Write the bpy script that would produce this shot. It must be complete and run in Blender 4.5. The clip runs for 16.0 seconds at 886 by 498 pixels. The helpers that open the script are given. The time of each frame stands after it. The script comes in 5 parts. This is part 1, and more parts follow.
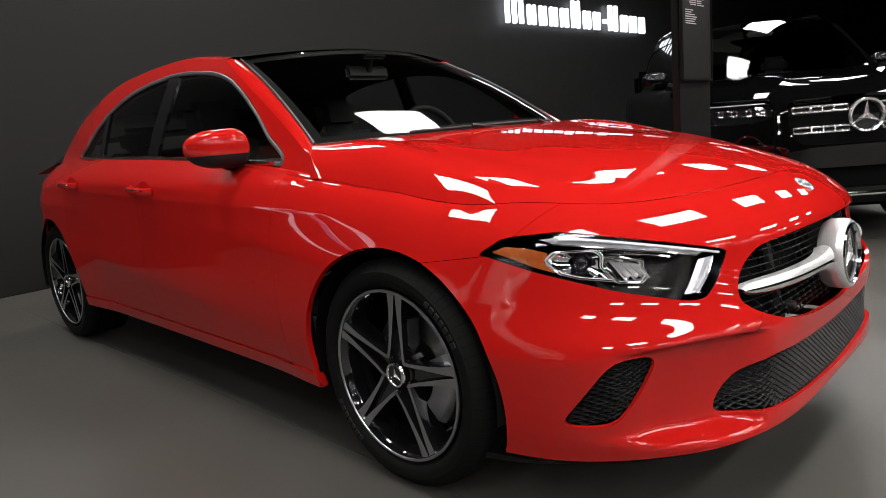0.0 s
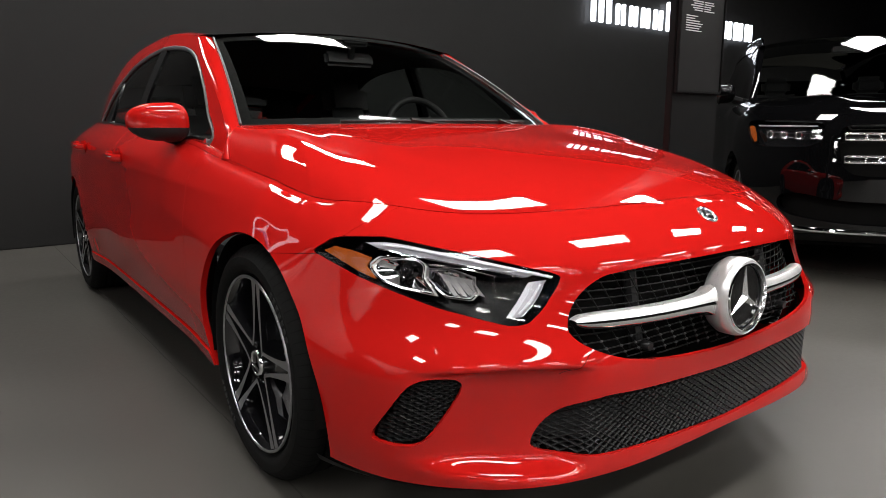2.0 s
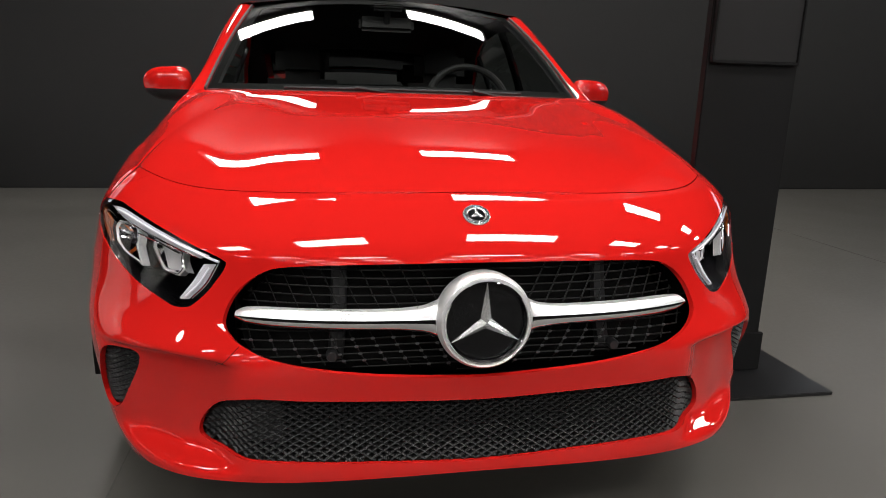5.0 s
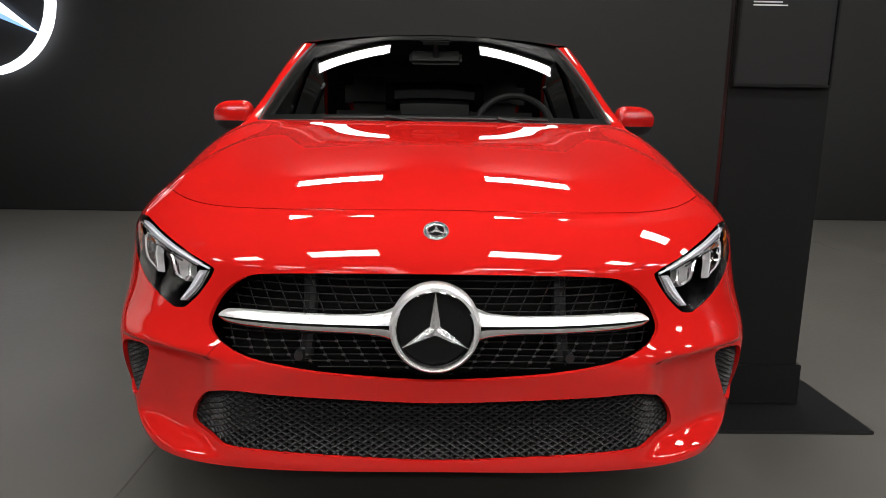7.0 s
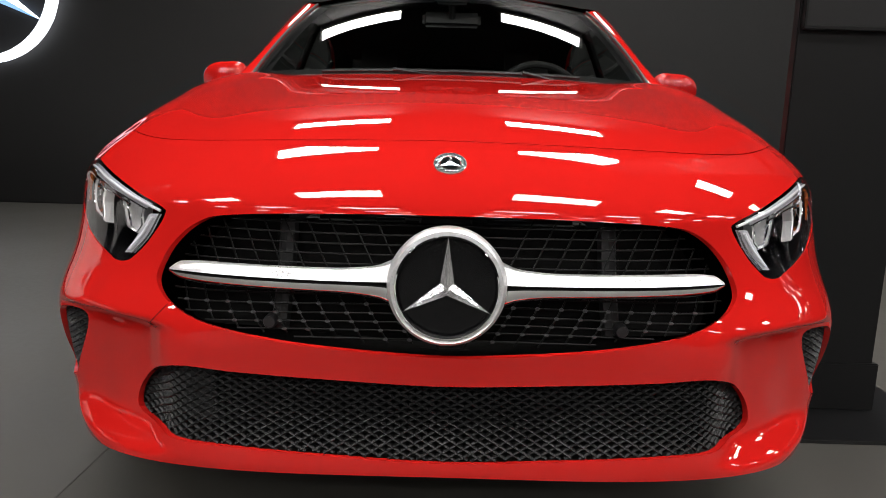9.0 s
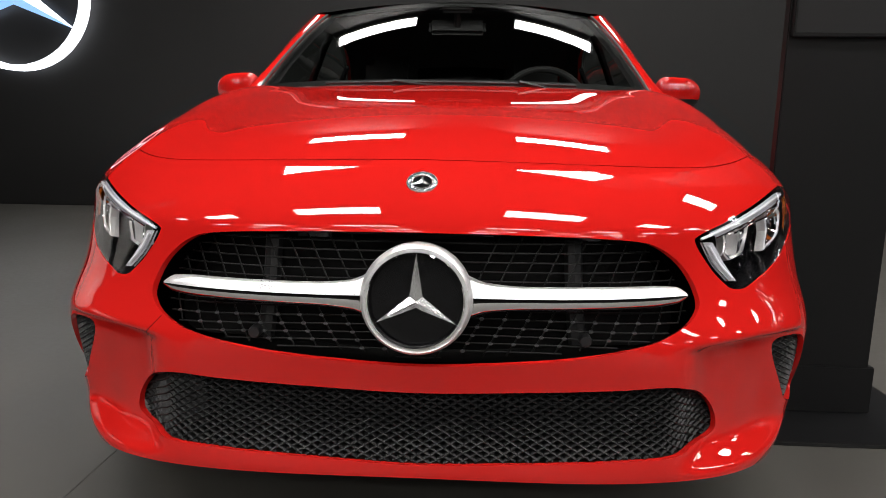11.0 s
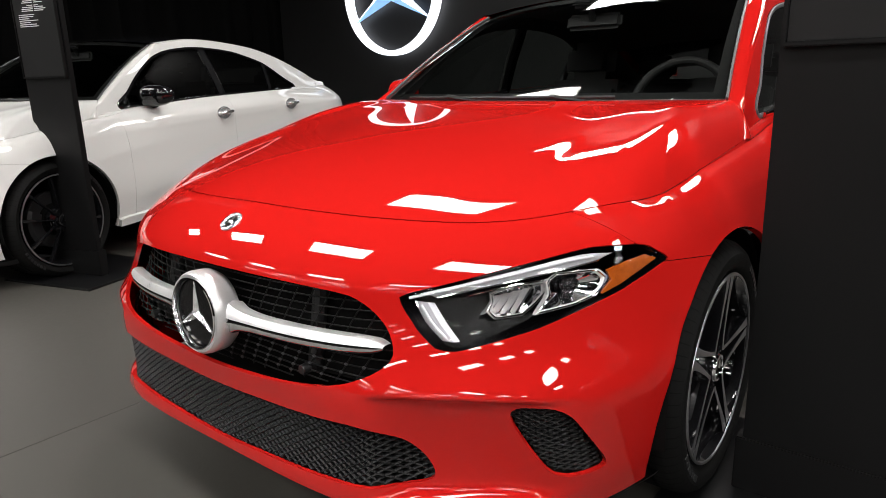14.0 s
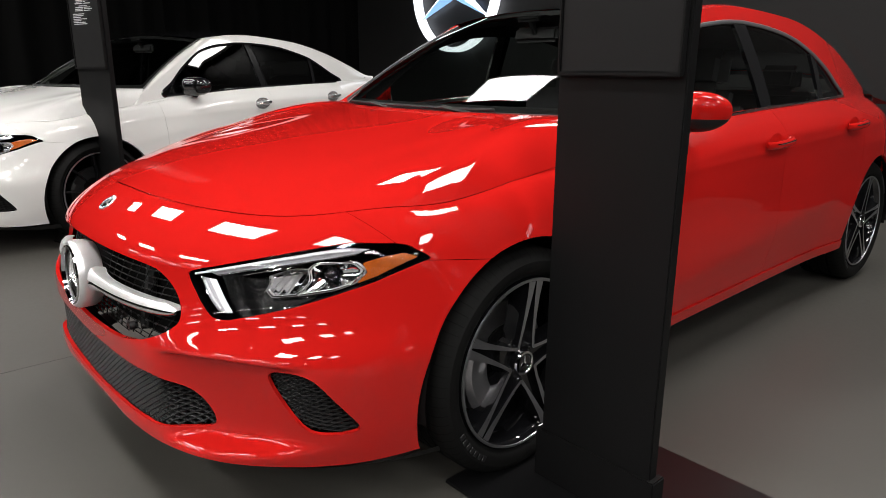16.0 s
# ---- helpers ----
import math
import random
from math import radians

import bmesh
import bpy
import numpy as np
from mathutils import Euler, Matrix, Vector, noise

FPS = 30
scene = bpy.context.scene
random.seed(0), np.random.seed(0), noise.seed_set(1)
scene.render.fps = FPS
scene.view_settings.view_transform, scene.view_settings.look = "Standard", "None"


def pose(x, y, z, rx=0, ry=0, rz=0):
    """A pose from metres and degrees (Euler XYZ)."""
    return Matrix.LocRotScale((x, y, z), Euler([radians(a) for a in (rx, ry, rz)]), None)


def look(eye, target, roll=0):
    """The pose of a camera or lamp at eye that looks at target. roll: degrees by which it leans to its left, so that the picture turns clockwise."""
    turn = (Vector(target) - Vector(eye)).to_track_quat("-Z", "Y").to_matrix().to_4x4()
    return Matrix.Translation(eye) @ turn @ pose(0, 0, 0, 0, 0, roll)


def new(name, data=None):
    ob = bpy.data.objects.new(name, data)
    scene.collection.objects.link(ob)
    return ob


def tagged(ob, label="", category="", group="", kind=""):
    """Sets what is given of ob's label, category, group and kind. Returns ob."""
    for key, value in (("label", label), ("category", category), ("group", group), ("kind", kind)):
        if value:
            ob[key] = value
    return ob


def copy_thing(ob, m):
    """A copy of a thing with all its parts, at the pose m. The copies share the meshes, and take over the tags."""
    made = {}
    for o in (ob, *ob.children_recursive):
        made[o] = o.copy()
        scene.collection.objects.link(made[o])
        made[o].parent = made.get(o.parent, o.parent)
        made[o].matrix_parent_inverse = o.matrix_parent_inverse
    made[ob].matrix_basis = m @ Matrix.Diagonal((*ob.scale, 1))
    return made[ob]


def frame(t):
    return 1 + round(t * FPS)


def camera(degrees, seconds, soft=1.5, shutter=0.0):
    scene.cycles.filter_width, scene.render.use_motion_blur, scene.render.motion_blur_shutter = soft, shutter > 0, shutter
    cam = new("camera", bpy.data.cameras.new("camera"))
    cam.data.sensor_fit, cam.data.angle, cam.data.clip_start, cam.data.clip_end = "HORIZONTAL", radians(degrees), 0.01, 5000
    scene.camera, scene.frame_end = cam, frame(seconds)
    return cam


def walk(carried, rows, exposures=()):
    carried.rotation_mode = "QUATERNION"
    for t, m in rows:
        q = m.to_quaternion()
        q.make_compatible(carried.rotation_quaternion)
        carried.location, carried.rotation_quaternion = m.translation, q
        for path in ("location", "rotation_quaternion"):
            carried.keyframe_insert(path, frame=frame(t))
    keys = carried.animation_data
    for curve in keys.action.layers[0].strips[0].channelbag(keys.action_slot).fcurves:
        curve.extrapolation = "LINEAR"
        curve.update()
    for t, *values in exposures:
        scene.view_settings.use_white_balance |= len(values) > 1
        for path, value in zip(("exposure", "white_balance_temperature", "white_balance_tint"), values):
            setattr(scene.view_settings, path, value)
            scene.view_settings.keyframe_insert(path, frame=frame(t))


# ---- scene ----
cam = camera(66.7, 16.0, soft=0.65)
PATH = [
    (0, (-1.993, -1.346, 0.971), (-0.593, 0.038, 0.621), -5.0),
    (0.5, (-1.953, -1.512, 0.993), (-0.557, -0.128, 0.623), -4.6),
    (1, (-1.864, -1.613, 1.008), (-0.531, -0.159, 0.676), -2.3),
    (1.5, (-1.654, -1.632, 0.978), (-0.389, -0.116, 0.657), -1.0),
    (2, (-1.488, -1.701, 0.951), (-0.317, -0.119, 0.594), -0.1),
    (2.5, (-1.325, -1.823, 0.969), (-0.238, -0.195, 0.56), -0.5),
    (3, (-1.149, -1.926, 0.978), (-0.195, -0.216, 0.569), 1.8),
    (3.5, (-0.895, -1.922, 0.971), (-0.096, -0.137, 0.554), 2.2),
    (4, (-0.684, -1.964, 0.963), (-0.046, -0.121, 0.52), 2.3),
    (4.2, (-0.61, -1.997, 0.967), (-0.015, -0.141, 0.518), 2.3),
    (6.3, (-0.019, -2.137, 0.991), (0.041, -0.188, 0.544), 0.5),
    (6.5, (-0.014, -2.173, 0.991), (0.038, -0.22, 0.564), 0.5),
    (7, (-0.01, -2.195, 0.981), (0.025, -0.233, 0.594), 0.9),
    (7.5, (-0.026, -2.077, 0.89), (-0.018, -0.104, 0.562), 1.0),
    (8, (-0.027, -1.944, 0.8), (-0.023, 0.03, 0.479), 1.2),
    (8.2, (-0.019, -1.913, 0.793), (-0.012, 0.057, 0.447), 1.7),
    (10.5, (0.006, -1.889, 0.802), (-0.015, 0.081, 0.456), 1.1),
    (11, (0.095, -1.951, 0.839), (0.0, 0.013, 0.477), 0.8),
    (11.5, (0.291, -2.025, 0.913), (-0.173, -0.119, 0.526), 0.1),
    (12, (0.476, -1.94, 0.934), (-0.207, -0.109, 0.51), -0.6),
    (12.5, (0.685, -1.871, 0.966), (-0.178, -0.134, 0.478), -1.6),
    (13, (0.912, -1.862, 1.007), (-0.081, -0.206, 0.485), -2.6),
    (13.5, (1.115, -1.805, 1.045), (0.038, -0.208, 0.505), -1.1),
    (14, (1.302, -1.635, 1.046), (0.088, -0.126, 0.548), -1.5),
    (14.5, (1.49, -1.568, 1.061), (0.154, -0.153, 0.599), -1.2),
    (15, (1.72, -1.563, 1.087), (0.341, -0.189, 0.628), -0.7),
    (15.5, (1.851, -1.485, 1.109), (0.462, -0.141, 0.598), 0.2),
    (16, (1.977, -1.306, 1.102), (0.54, -0.016, 0.584), 0.3),
]
walk(cam, [(t, look(eye, target, roll)) for t, eye, target, roll in PATH])

# ---- world and exposure ----
scene.view_settings.exposure = 0.23
world = bpy.data.worlds.new("hall")
scene.world = world
world.use_nodes = True
world.node_tree.nodes["Background"].inputs[0].default_value = (0.004, 0.004, 0.005, 1)


# ---- materials ----
def mat(name, colour, rough=0.5, metal=0.0, coat=0.0, emit=0.0, spec=0.5, grain=None, bump=None, coat_rough=0.03, vary=0.12):
    """A surface; grain: scale of its uneven colour; bump: (scale, strength)."""
    m = bpy.data.materials.new(name)
    m.use_nodes = True
    nt = m.node_tree
    p = nt.nodes["Principled BSDF"]
    p.inputs["Base Color"].default_value = (*colour, 1)
    p.inputs["Roughness"].default_value = rough
    p.inputs["Metallic"].default_value = metal
    p.inputs["Coat Weight"].default_value = coat
    p.inputs["Coat Roughness"].default_value = coat_rough
    p.inputs["Specular IOR Level"].default_value = spec
    if emit:
        p.inputs["Emission Color"].default_value = (*colour, 1)
        p.inputs["Emission Strength"].default_value = emit
    tc = nt.nodes.new("ShaderNodeTexCoord")
    if grain:
        fine, wide = nt.nodes.new("ShaderNodeTexNoise"), nt.nodes.new("ShaderNodeTexNoise")
        fine.inputs["Scale"].default_value, wide.inputs["Scale"].default_value = grain, grain / 23
        fine.inputs["Detail"].default_value = wide.inputs["Detail"].default_value = 4
        add = nt.nodes.new("ShaderNodeMath")
        add.operation = "ADD"
        mix = nt.nodes.new("ShaderNodeMixRGB")
        ramp = nt.nodes.new("ShaderNodeMapRange")
        ramp.inputs["From Min"].default_value, ramp.inputs["From Max"].default_value = 0.6, 1.4
        mix.inputs["Color1"].default_value = (*[c * (1 - vary) for c in colour], 1)
        mix.inputs["Color2"].default_value = (*[min(1, c * (1 + vary)) for c in colour], 1)
        for n in (fine, wide):
            nt.links.new(tc.outputs["Object"], n.inputs["Vector"])
        nt.links.new(fine.outputs["Fac"], add.inputs[0])
        nt.links.new(wide.outputs["Fac"], add.inputs[1])
        nt.links.new(add.outputs[0], ramp.inputs["Value"])
        nt.links.new(ramp.outputs["Result"], mix.inputs["Fac"])
        nt.links.new(mix.outputs["Color"], p.inputs["Base Color"])
        rr = nt.nodes.new("ShaderNodeMapRange")
        rr.inputs["From Min"].default_value, rr.inputs["From Max"].default_value = 0.6, 1.4
        rr.inputs["To Min"].default_value, rr.inputs["To Max"].default_value = rough * 0.88, min(1, rough * 1.12)
        nt.links.new(add.outputs[0], rr.inputs["Value"])
        nt.links.new(rr.outputs["Result"], p.inputs["Roughness"])
    if bump:
        n, b = nt.nodes.new("ShaderNodeTexNoise"), nt.nodes.new("ShaderNodeBump")
        n.inputs["Scale"].default_value, n.inputs["Detail"].default_value = bump[0], 5
        b.inputs["Strength"].default_value, b.inputs["Distance"].default_value = bump[1], 0.002
        nt.links.new(tc.outputs["Object"], n.inputs["Vector"])
        nt.links.new(n.outputs["Fac"], b.inputs["Height"])
        nt.links.new(b.outputs["Normal"], p.inputs["Normal"])
    return m


def pane(name, tint, gloss=0.02, face=0.045):
    """A thin sheet of glass: clear with a tint, glossier towards grazing angles."""
    m = bpy.data.materials.new(name)
    m.use_nodes = True
    nt = m.node_tree
    nt.nodes.clear()
    out, mix = nt.nodes.new("ShaderNodeOutputMaterial"), nt.nodes.new("ShaderNodeMixShader")
    clear, shine, fres = nt.nodes.new("ShaderNodeBsdfTransparent"), nt.nodes.new("ShaderNodeBsdfGlossy"), nt.nodes.new("ShaderNodeLayerWeight")
    clear.inputs["Color"].default_value = (*tint, 1)
    shine.inputs["Roughness"].default_value = gloss
    fres.inputs["Blend"].default_value = 0.5
    rise, share = nt.nodes.new("ShaderNodeMath"), nt.nodes.new("ShaderNodeMath")
    rise.operation, share.operation = "POWER", "MULTIPLY_ADD"
    rise.inputs[1].default_value = 5.0
    share.inputs[1].default_value, share.inputs[2].default_value = 1 - face, face
    nt.links.new(fres.outputs["Facing"], rise.inputs[0])
    nt.links.new(rise.outputs[0], share.inputs[0])
    nt.links.new(share.outputs[0], mix.inputs[0])
    nt.links.new(clear.outputs[0], mix.inputs[1])
    nt.links.new(shine.outputs[0], mix.inputs[2])
    nt.links.new(mix.outputs[0], out.inputs[0])
    return m


RED = mat("red paint", (0.495, 0.0105, 0.0085), 0.5, coat=1.0, spec=0.0, coat_rough=0.01)
WHITE = mat("white paint", (0.66, 0.66, 0.65), 0.3, spec=0.0, coat=1.0, grain=900, vary=0.004)
NIGHT = mat("black paint", (0.002, 0.002, 0.0023), 0.3, spec=0.0, coat=1.0, grain=900, vary=0.05)
GLOSS = mat("gloss black", (0.006, 0.006, 0.007), 0.06, coat=0.6)
PLASTIC = mat("black plastic", (0.011, 0.011, 0.012), 0.42, spec=0.35, grain=300, bump=(900, 0.15))
DARK = mat("matt black", (0.003, 0.003, 0.003), 0.8, spec=0.1, grain=60)
CHROME = mat("chrome", (0.88, 0.88, 0.9), 0.05, metal=1.0)
SATIN = mat("satin silver", (0.8, 0.8, 0.81), 0.3, metal=0.6, grain=400)
MACHINED = mat("machined alloy", (0.42, 0.42, 0.44), 0.3, metal=0.9, grain=500)
SCREENTRIM = mat("dark grey trim", (0.07, 0.07, 0.072), 0.4, metal=0.2, grain=200)
RUBBER = mat("tyre rubber", (0.005, 0.005, 0.005), 0.7, spec=0.12, grain=120, bump=(300, 0.2))
STEEL = mat("brushed steel", (0.35, 0.35, 0.36), 0.35, metal=1.0, grain=90)
GREY = mat("grey trim", (0.16, 0.16, 0.165), 0.35, metal=0.3, grain=200)
MIRRORED = mat("lamp reflector", (0.95, 0.95, 0.95), 0.14, metal=0.42, bump=(120, 0.08))
HOUSING = mat("lamp housing", (0.0025, 0.0025, 0.003), 0.25, spec=0.25)
STARMETAL = mat("bright star metal", (0.93, 0.93, 0.94), 0.22, metal=0.85)
POLISH = mat("polished metal", (0.9, 0.9, 0.91), 0.16, metal=0.8)
AMBER = mat("amber reflector", (0.4, 0.085, 0.007), 0.22, coat=0.6, grain=90, vary=0.35, bump=(240, 0.7))
FROST = mat("frosted light guide", (0.85, 0.87, 0.92), 0.2, coat=0.5, bump=(500, 0.4))
SMOKE = mat("smoked light guide", (0.55, 0.55, 0.6), 0.15, coat=0.8, bump=(500, 0.3))
MESH = mat("grille plastic", (0.004, 0.004, 0.0043), 0.4, spec=0.16, grain=300)
PIN = mat("grey pin plastic", (0.09, 0.09, 0.095), 0.3, metal=0.5)
WEAVE = mat("intake plastic", (0.0075, 0.0075, 0.008), 0.42, spec=0.24, grain=300)
CLOTH = mat("dark upholstery", (0.02, 0.02, 0.021), 0.75, grain=80, bump=(700, 0.3))
DASH = mat("dashboard vinyl", (0.014, 0.014, 0.0145), 0.6, spec=0.3, grain=200, bump=(1200, 0.3))
GLASS = pane("windscreen glass", (0.8, 0.84, 0.82), 0.01)
TINTED = pane("tinted glass", (0.5, 0.54, 0.52), 0.01)
PRIVACY = pane("privacy glass", (0.03, 0.032, 0.032), 0.01)
CLEAR = pane("clear lens", (0.93, 0.93, 0.94), 0.01)
FLOOR = mat("grey vinyl floor", (0.06, 0.057, 0.051), 0.42, spec=0.5, grain=40, bump=(250, 0.05), vary=0.15)
WALL = mat("charcoal wall paint", (0.012, 0.0119, 0.0122), 0.5, spec=0.35, grain=8, vary=0.02)
DRAPE = mat("black drape", (0.0028, 0.0028, 0.0028), 0.9, spec=0.05, grain=50)
TOWER = mat("anthracite laminate", (0.0048, 0.0048, 0.0051), 0.5, spec=0.16, grain=200, vary=0.06)
BOARD = mat("anthracite text board", (0.011, 0.011, 0.0115), 0.5, spec=0.2, grain=200, vary=0.06)
PLATE = mat("glossy black plate", (0.006, 0.006, 0.0065), 0.28, spec=0.45)
LAMP = mat("lamp diffuser", (1.0, 0.97, 0.93), 0.5, emit=28.0)
LAMP.cycles.emission_sampling = "FRONT"
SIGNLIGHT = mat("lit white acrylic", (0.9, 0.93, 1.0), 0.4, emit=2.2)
# the wall star's shaded side, put into the colour
STARSHADE = mat("pale blue shade-side acrylic", (0.22, 0.42, 0.72), 0.4, emit=1.0)
INK = mat("white lettering", (0.6, 0.6, 0.6), 0.5)


# ---- building helpers ----
def obj(name, vf, material, parent=None, label="", angle=32):
    """One mesh object of vertices and faces."""
    me = bpy.data.meshes.new(name)
    me.from_pydata([tuple(v) for v in np.asarray(vf[0], float)], [], [tuple(int(i) for i in f) for f in vf[1]])
    me.polygons.foreach_set("use_smooth", [True] * len(me.polygons))
    me.set_sharp_from_angle(angle=radians(angle))
    me.materials.append(material)
    ob = new(name, me)
    if parent:
        ob.parent = parent
    if label:
        ob["label"] = label
    return ob


def thing(name, label, category, m=None, group="", kind=""):
    """An Empty at the base of a thing."""
    ob = new(name)
    ob.empty_display_size = 0.1
    if m is not None:
        ob.matrix_basis = m
    return tagged(ob, label, category, group, kind)


def flip(vf):
    v = np.array(vf[0], float) * (-1, 1, 1)
    return v, [tuple(f)[::-1] for f in vf[1]]


def merge(*some):
    vs, fs, n = [], [], 0
    for v, f in some:
        vs.append(np.asarray(v, float).reshape(-1, 3))
        fs += [tuple(i + n for i in g) for g in f]
        n += len(vs[-1])
    return np.concatenate(vs), fs


def only(vf, some):
    """The faces numbered some, with the vertices that they use."""
    faces = [vf[1][k] for k in some]
    used = sorted({i for q in faces for i in q})
    at = {i: n for n, i in enumerate(used)}
    return np.asarray(vf[0], float)[used], [tuple(at[i] for i in q) for q in faces]


def moved(vf, m):
    v = np.asarray(vf[0], float)
    return v @ np.array(m.to_3x3()).T + np.array(m.translation), vf[1]


def box(x0, x1, y0, y1, z0, z1, bevel=0.004, seg=2):
    bm = bmesh.new()
    bmesh.ops.create_cube(bm, size=1)
    for v in bm.verts:
        v.co = ((x0 + x1) / 2 + v.co.x * (x1 - x0), (y0 + y1) / 2 + v.co.y * (y1 - y0), (z0 + z1) / 2 + v.co.z * (z1 - z0))
    if bevel:
        bmesh.ops.bevel(bm, geom=bm.edges[:], offset=bevel, segments=seg, affect="EDGES")
    bm.verts.index_update()
    out = [tuple(v.co) for v in bm.verts], [[v.index for v in f.verts] for f in bm.faces]
    bm.free()
    return out


def lathe(profile, n=48, axis="x", closed=False):
    """A turned form: profile rows of (radius, along)."""
    pr = np.asarray(profile, float)
    t = np.linspace(0, 2 * np.pi, n, endpoint=False)
    r, h = pr[:, 0][:, None], np.repeat(pr[:, 1][:, None], n, 1)
    c, s = r * np.cos(t), r * np.sin(t)
    xyz = {"x": (h, c, s), "y": (c, h, s), "z": (c, s, h)}[axis]
    v = np.stack(xyz, -1).reshape(-1, 3)
    k = len(pr)
    f = [(i * n + j, i * n + (j + 1) % n, (i + 1) % k * n + (j + 1) % n, (i + 1) % k * n + j) for i in range(k if closed else k - 1) for j in range(n)]
    if not closed:
        f += [tuple(range(n))[::-1], tuple(range((k - 1) * n, k * n))]
    return v, f


def tube(points, r, n=8, closed=False, flat=1.0):
    """A round bar along points; r may be one radius or one for each point."""
    p = np.asarray(points, float)
    k = len(p)
    r = np.full(k, r) if np.isscalar(r) else np.asarray(r, float)
    tan = np.roll(p, -1, 0) - np.roll(p, 1, 0) if closed else np.gradient(p, axis=0)
    tan /= np.linalg.norm(tan, axis=1, keepdims=True) + 1e-12
    ref = np.array((0, 0, 1.0)) if abs(tan[:, 2]).mean() < 0.8 else np.array((1.0, 0, 0))
    a = np.cross(tan, ref)
    a /= np.linalg.norm(a, axis=1, keepdims=True) + 1e-12
    b = np.cross(a, tan)
    t = np.linspace(0, 2 * np.pi, n, endpoint=False)
    v = p[:, None] + r[:, None, None] * (np.cos(t)[None, :, None] * a[:, None] * flat + np.sin(t)[None, :, None] * b[:, None])
    m = k if closed else k - 1
    f = [(i * n + j, i * n + (j + 1) % n, (i + 1) % k * n + (j + 1) % n, (i + 1) % k * n + j) for i in range(m) for j in range(n)]
    if not closed:
        f += [tuple(range(n))[::-1], tuple(range((k - 1) * n, k * n))]
    return v.reshape(-1, 3), f


def keyed(xs, ys):
    """A smooth curve through keys that does not overshoot."""
    xs, ys = np.asarray(xs, float), np.asarray(ys, float)
    h = np.diff(xs)
    d = np.diff(ys) / h
    m = np.r_[d[0], np.zeros(len(d) - 1), d[-1]]
    for i in range(1, len(d)):
        if d[i - 1] * d[i] > 0:
            m[i] = 2 * d[i - 1] * d[i] / (d[i - 1] + d[i])

    def f(t):
        t = np.clip(np.asarray(t, float), xs[0], xs[-1])
        i = np.clip(np.searchsorted(xs, t) - 1, 0, len(h) - 1)
        u = (t - xs[i]) / h[i]
        return ys[i] * (1 + 2 * u) * (1 - u) ** 2 + m[i] * h[i] * u * (1 - u) ** 2 + ys[i + 1] * u * u * (3 - 2 * u) - m[i + 1] * h[i] * u * u * (1 - u)

    return f


def eased(f, x0, x1, spread):
    """The curve f between x0 and x1 with its bends smoothed over a spread."""
    n = 4001
    xs = np.linspace(x0, x1, n)
    k = int(3 * spread / (xs[1] - xs[0]))
    w = np.exp(-0.5 * (np.arange(-k, k + 1) * (xs[1] - xs[0]) / spread) ** 2)
    ys = np.convolve(np.pad(f(xs), k, mode="reflect", reflect_type="odd"), w / w.sum(), mode="valid")
    return lambda t: np.interp(t, xs, ys)


def rounded(points, steps=8):
    """A closed smooth outline through corner points."""
    p = np.asarray(points, float)
    out = []
    for i in range(len(p)):
        a, b, c, d = p[i - 1], p[i], p[(i + 1) % len(p)], p[(i + 2) % len(p)]
        for u in np.linspace(0, 1, steps, endpoint=False):
            out.append(0.5 * (2 * b + (c - a) * u + (2 * a - 5 * b + 4 * c - d) * u * u + (3 * b - a - 3 * c + d) * u**3))
    return np.array(out)


def inside(poly, x, z):
    """Signed distance to a closed outline, minus inside."""
    x, z = np.asarray(x, float), np.asarray(z, float)
    best, odd = np.full(x.shape, 1e9), np.zeros(x.shape, bool)
    for a, b in zip(poly, np.roll(poly, -1, 0)):
        e = b - a
        t = np.clip(((x - a[0]) * e[0] + (z - a[1]) * e[1]) / (e @ e + 1e-15), 0, 1)
        best = np.minimum(best, (x - a[0] - t * e[0]) ** 2 + (z - a[1] - t * e[1]) ** 2)
        cross = (a[1] > z) != (b[1] > z)
        odd ^= cross & (x < (b[0] - a[0]) * (z - a[1]) / (b[1] - a[1] + 1e-15) + a[0])
    return np.sqrt(best) * np.where(odd, -1, 1)


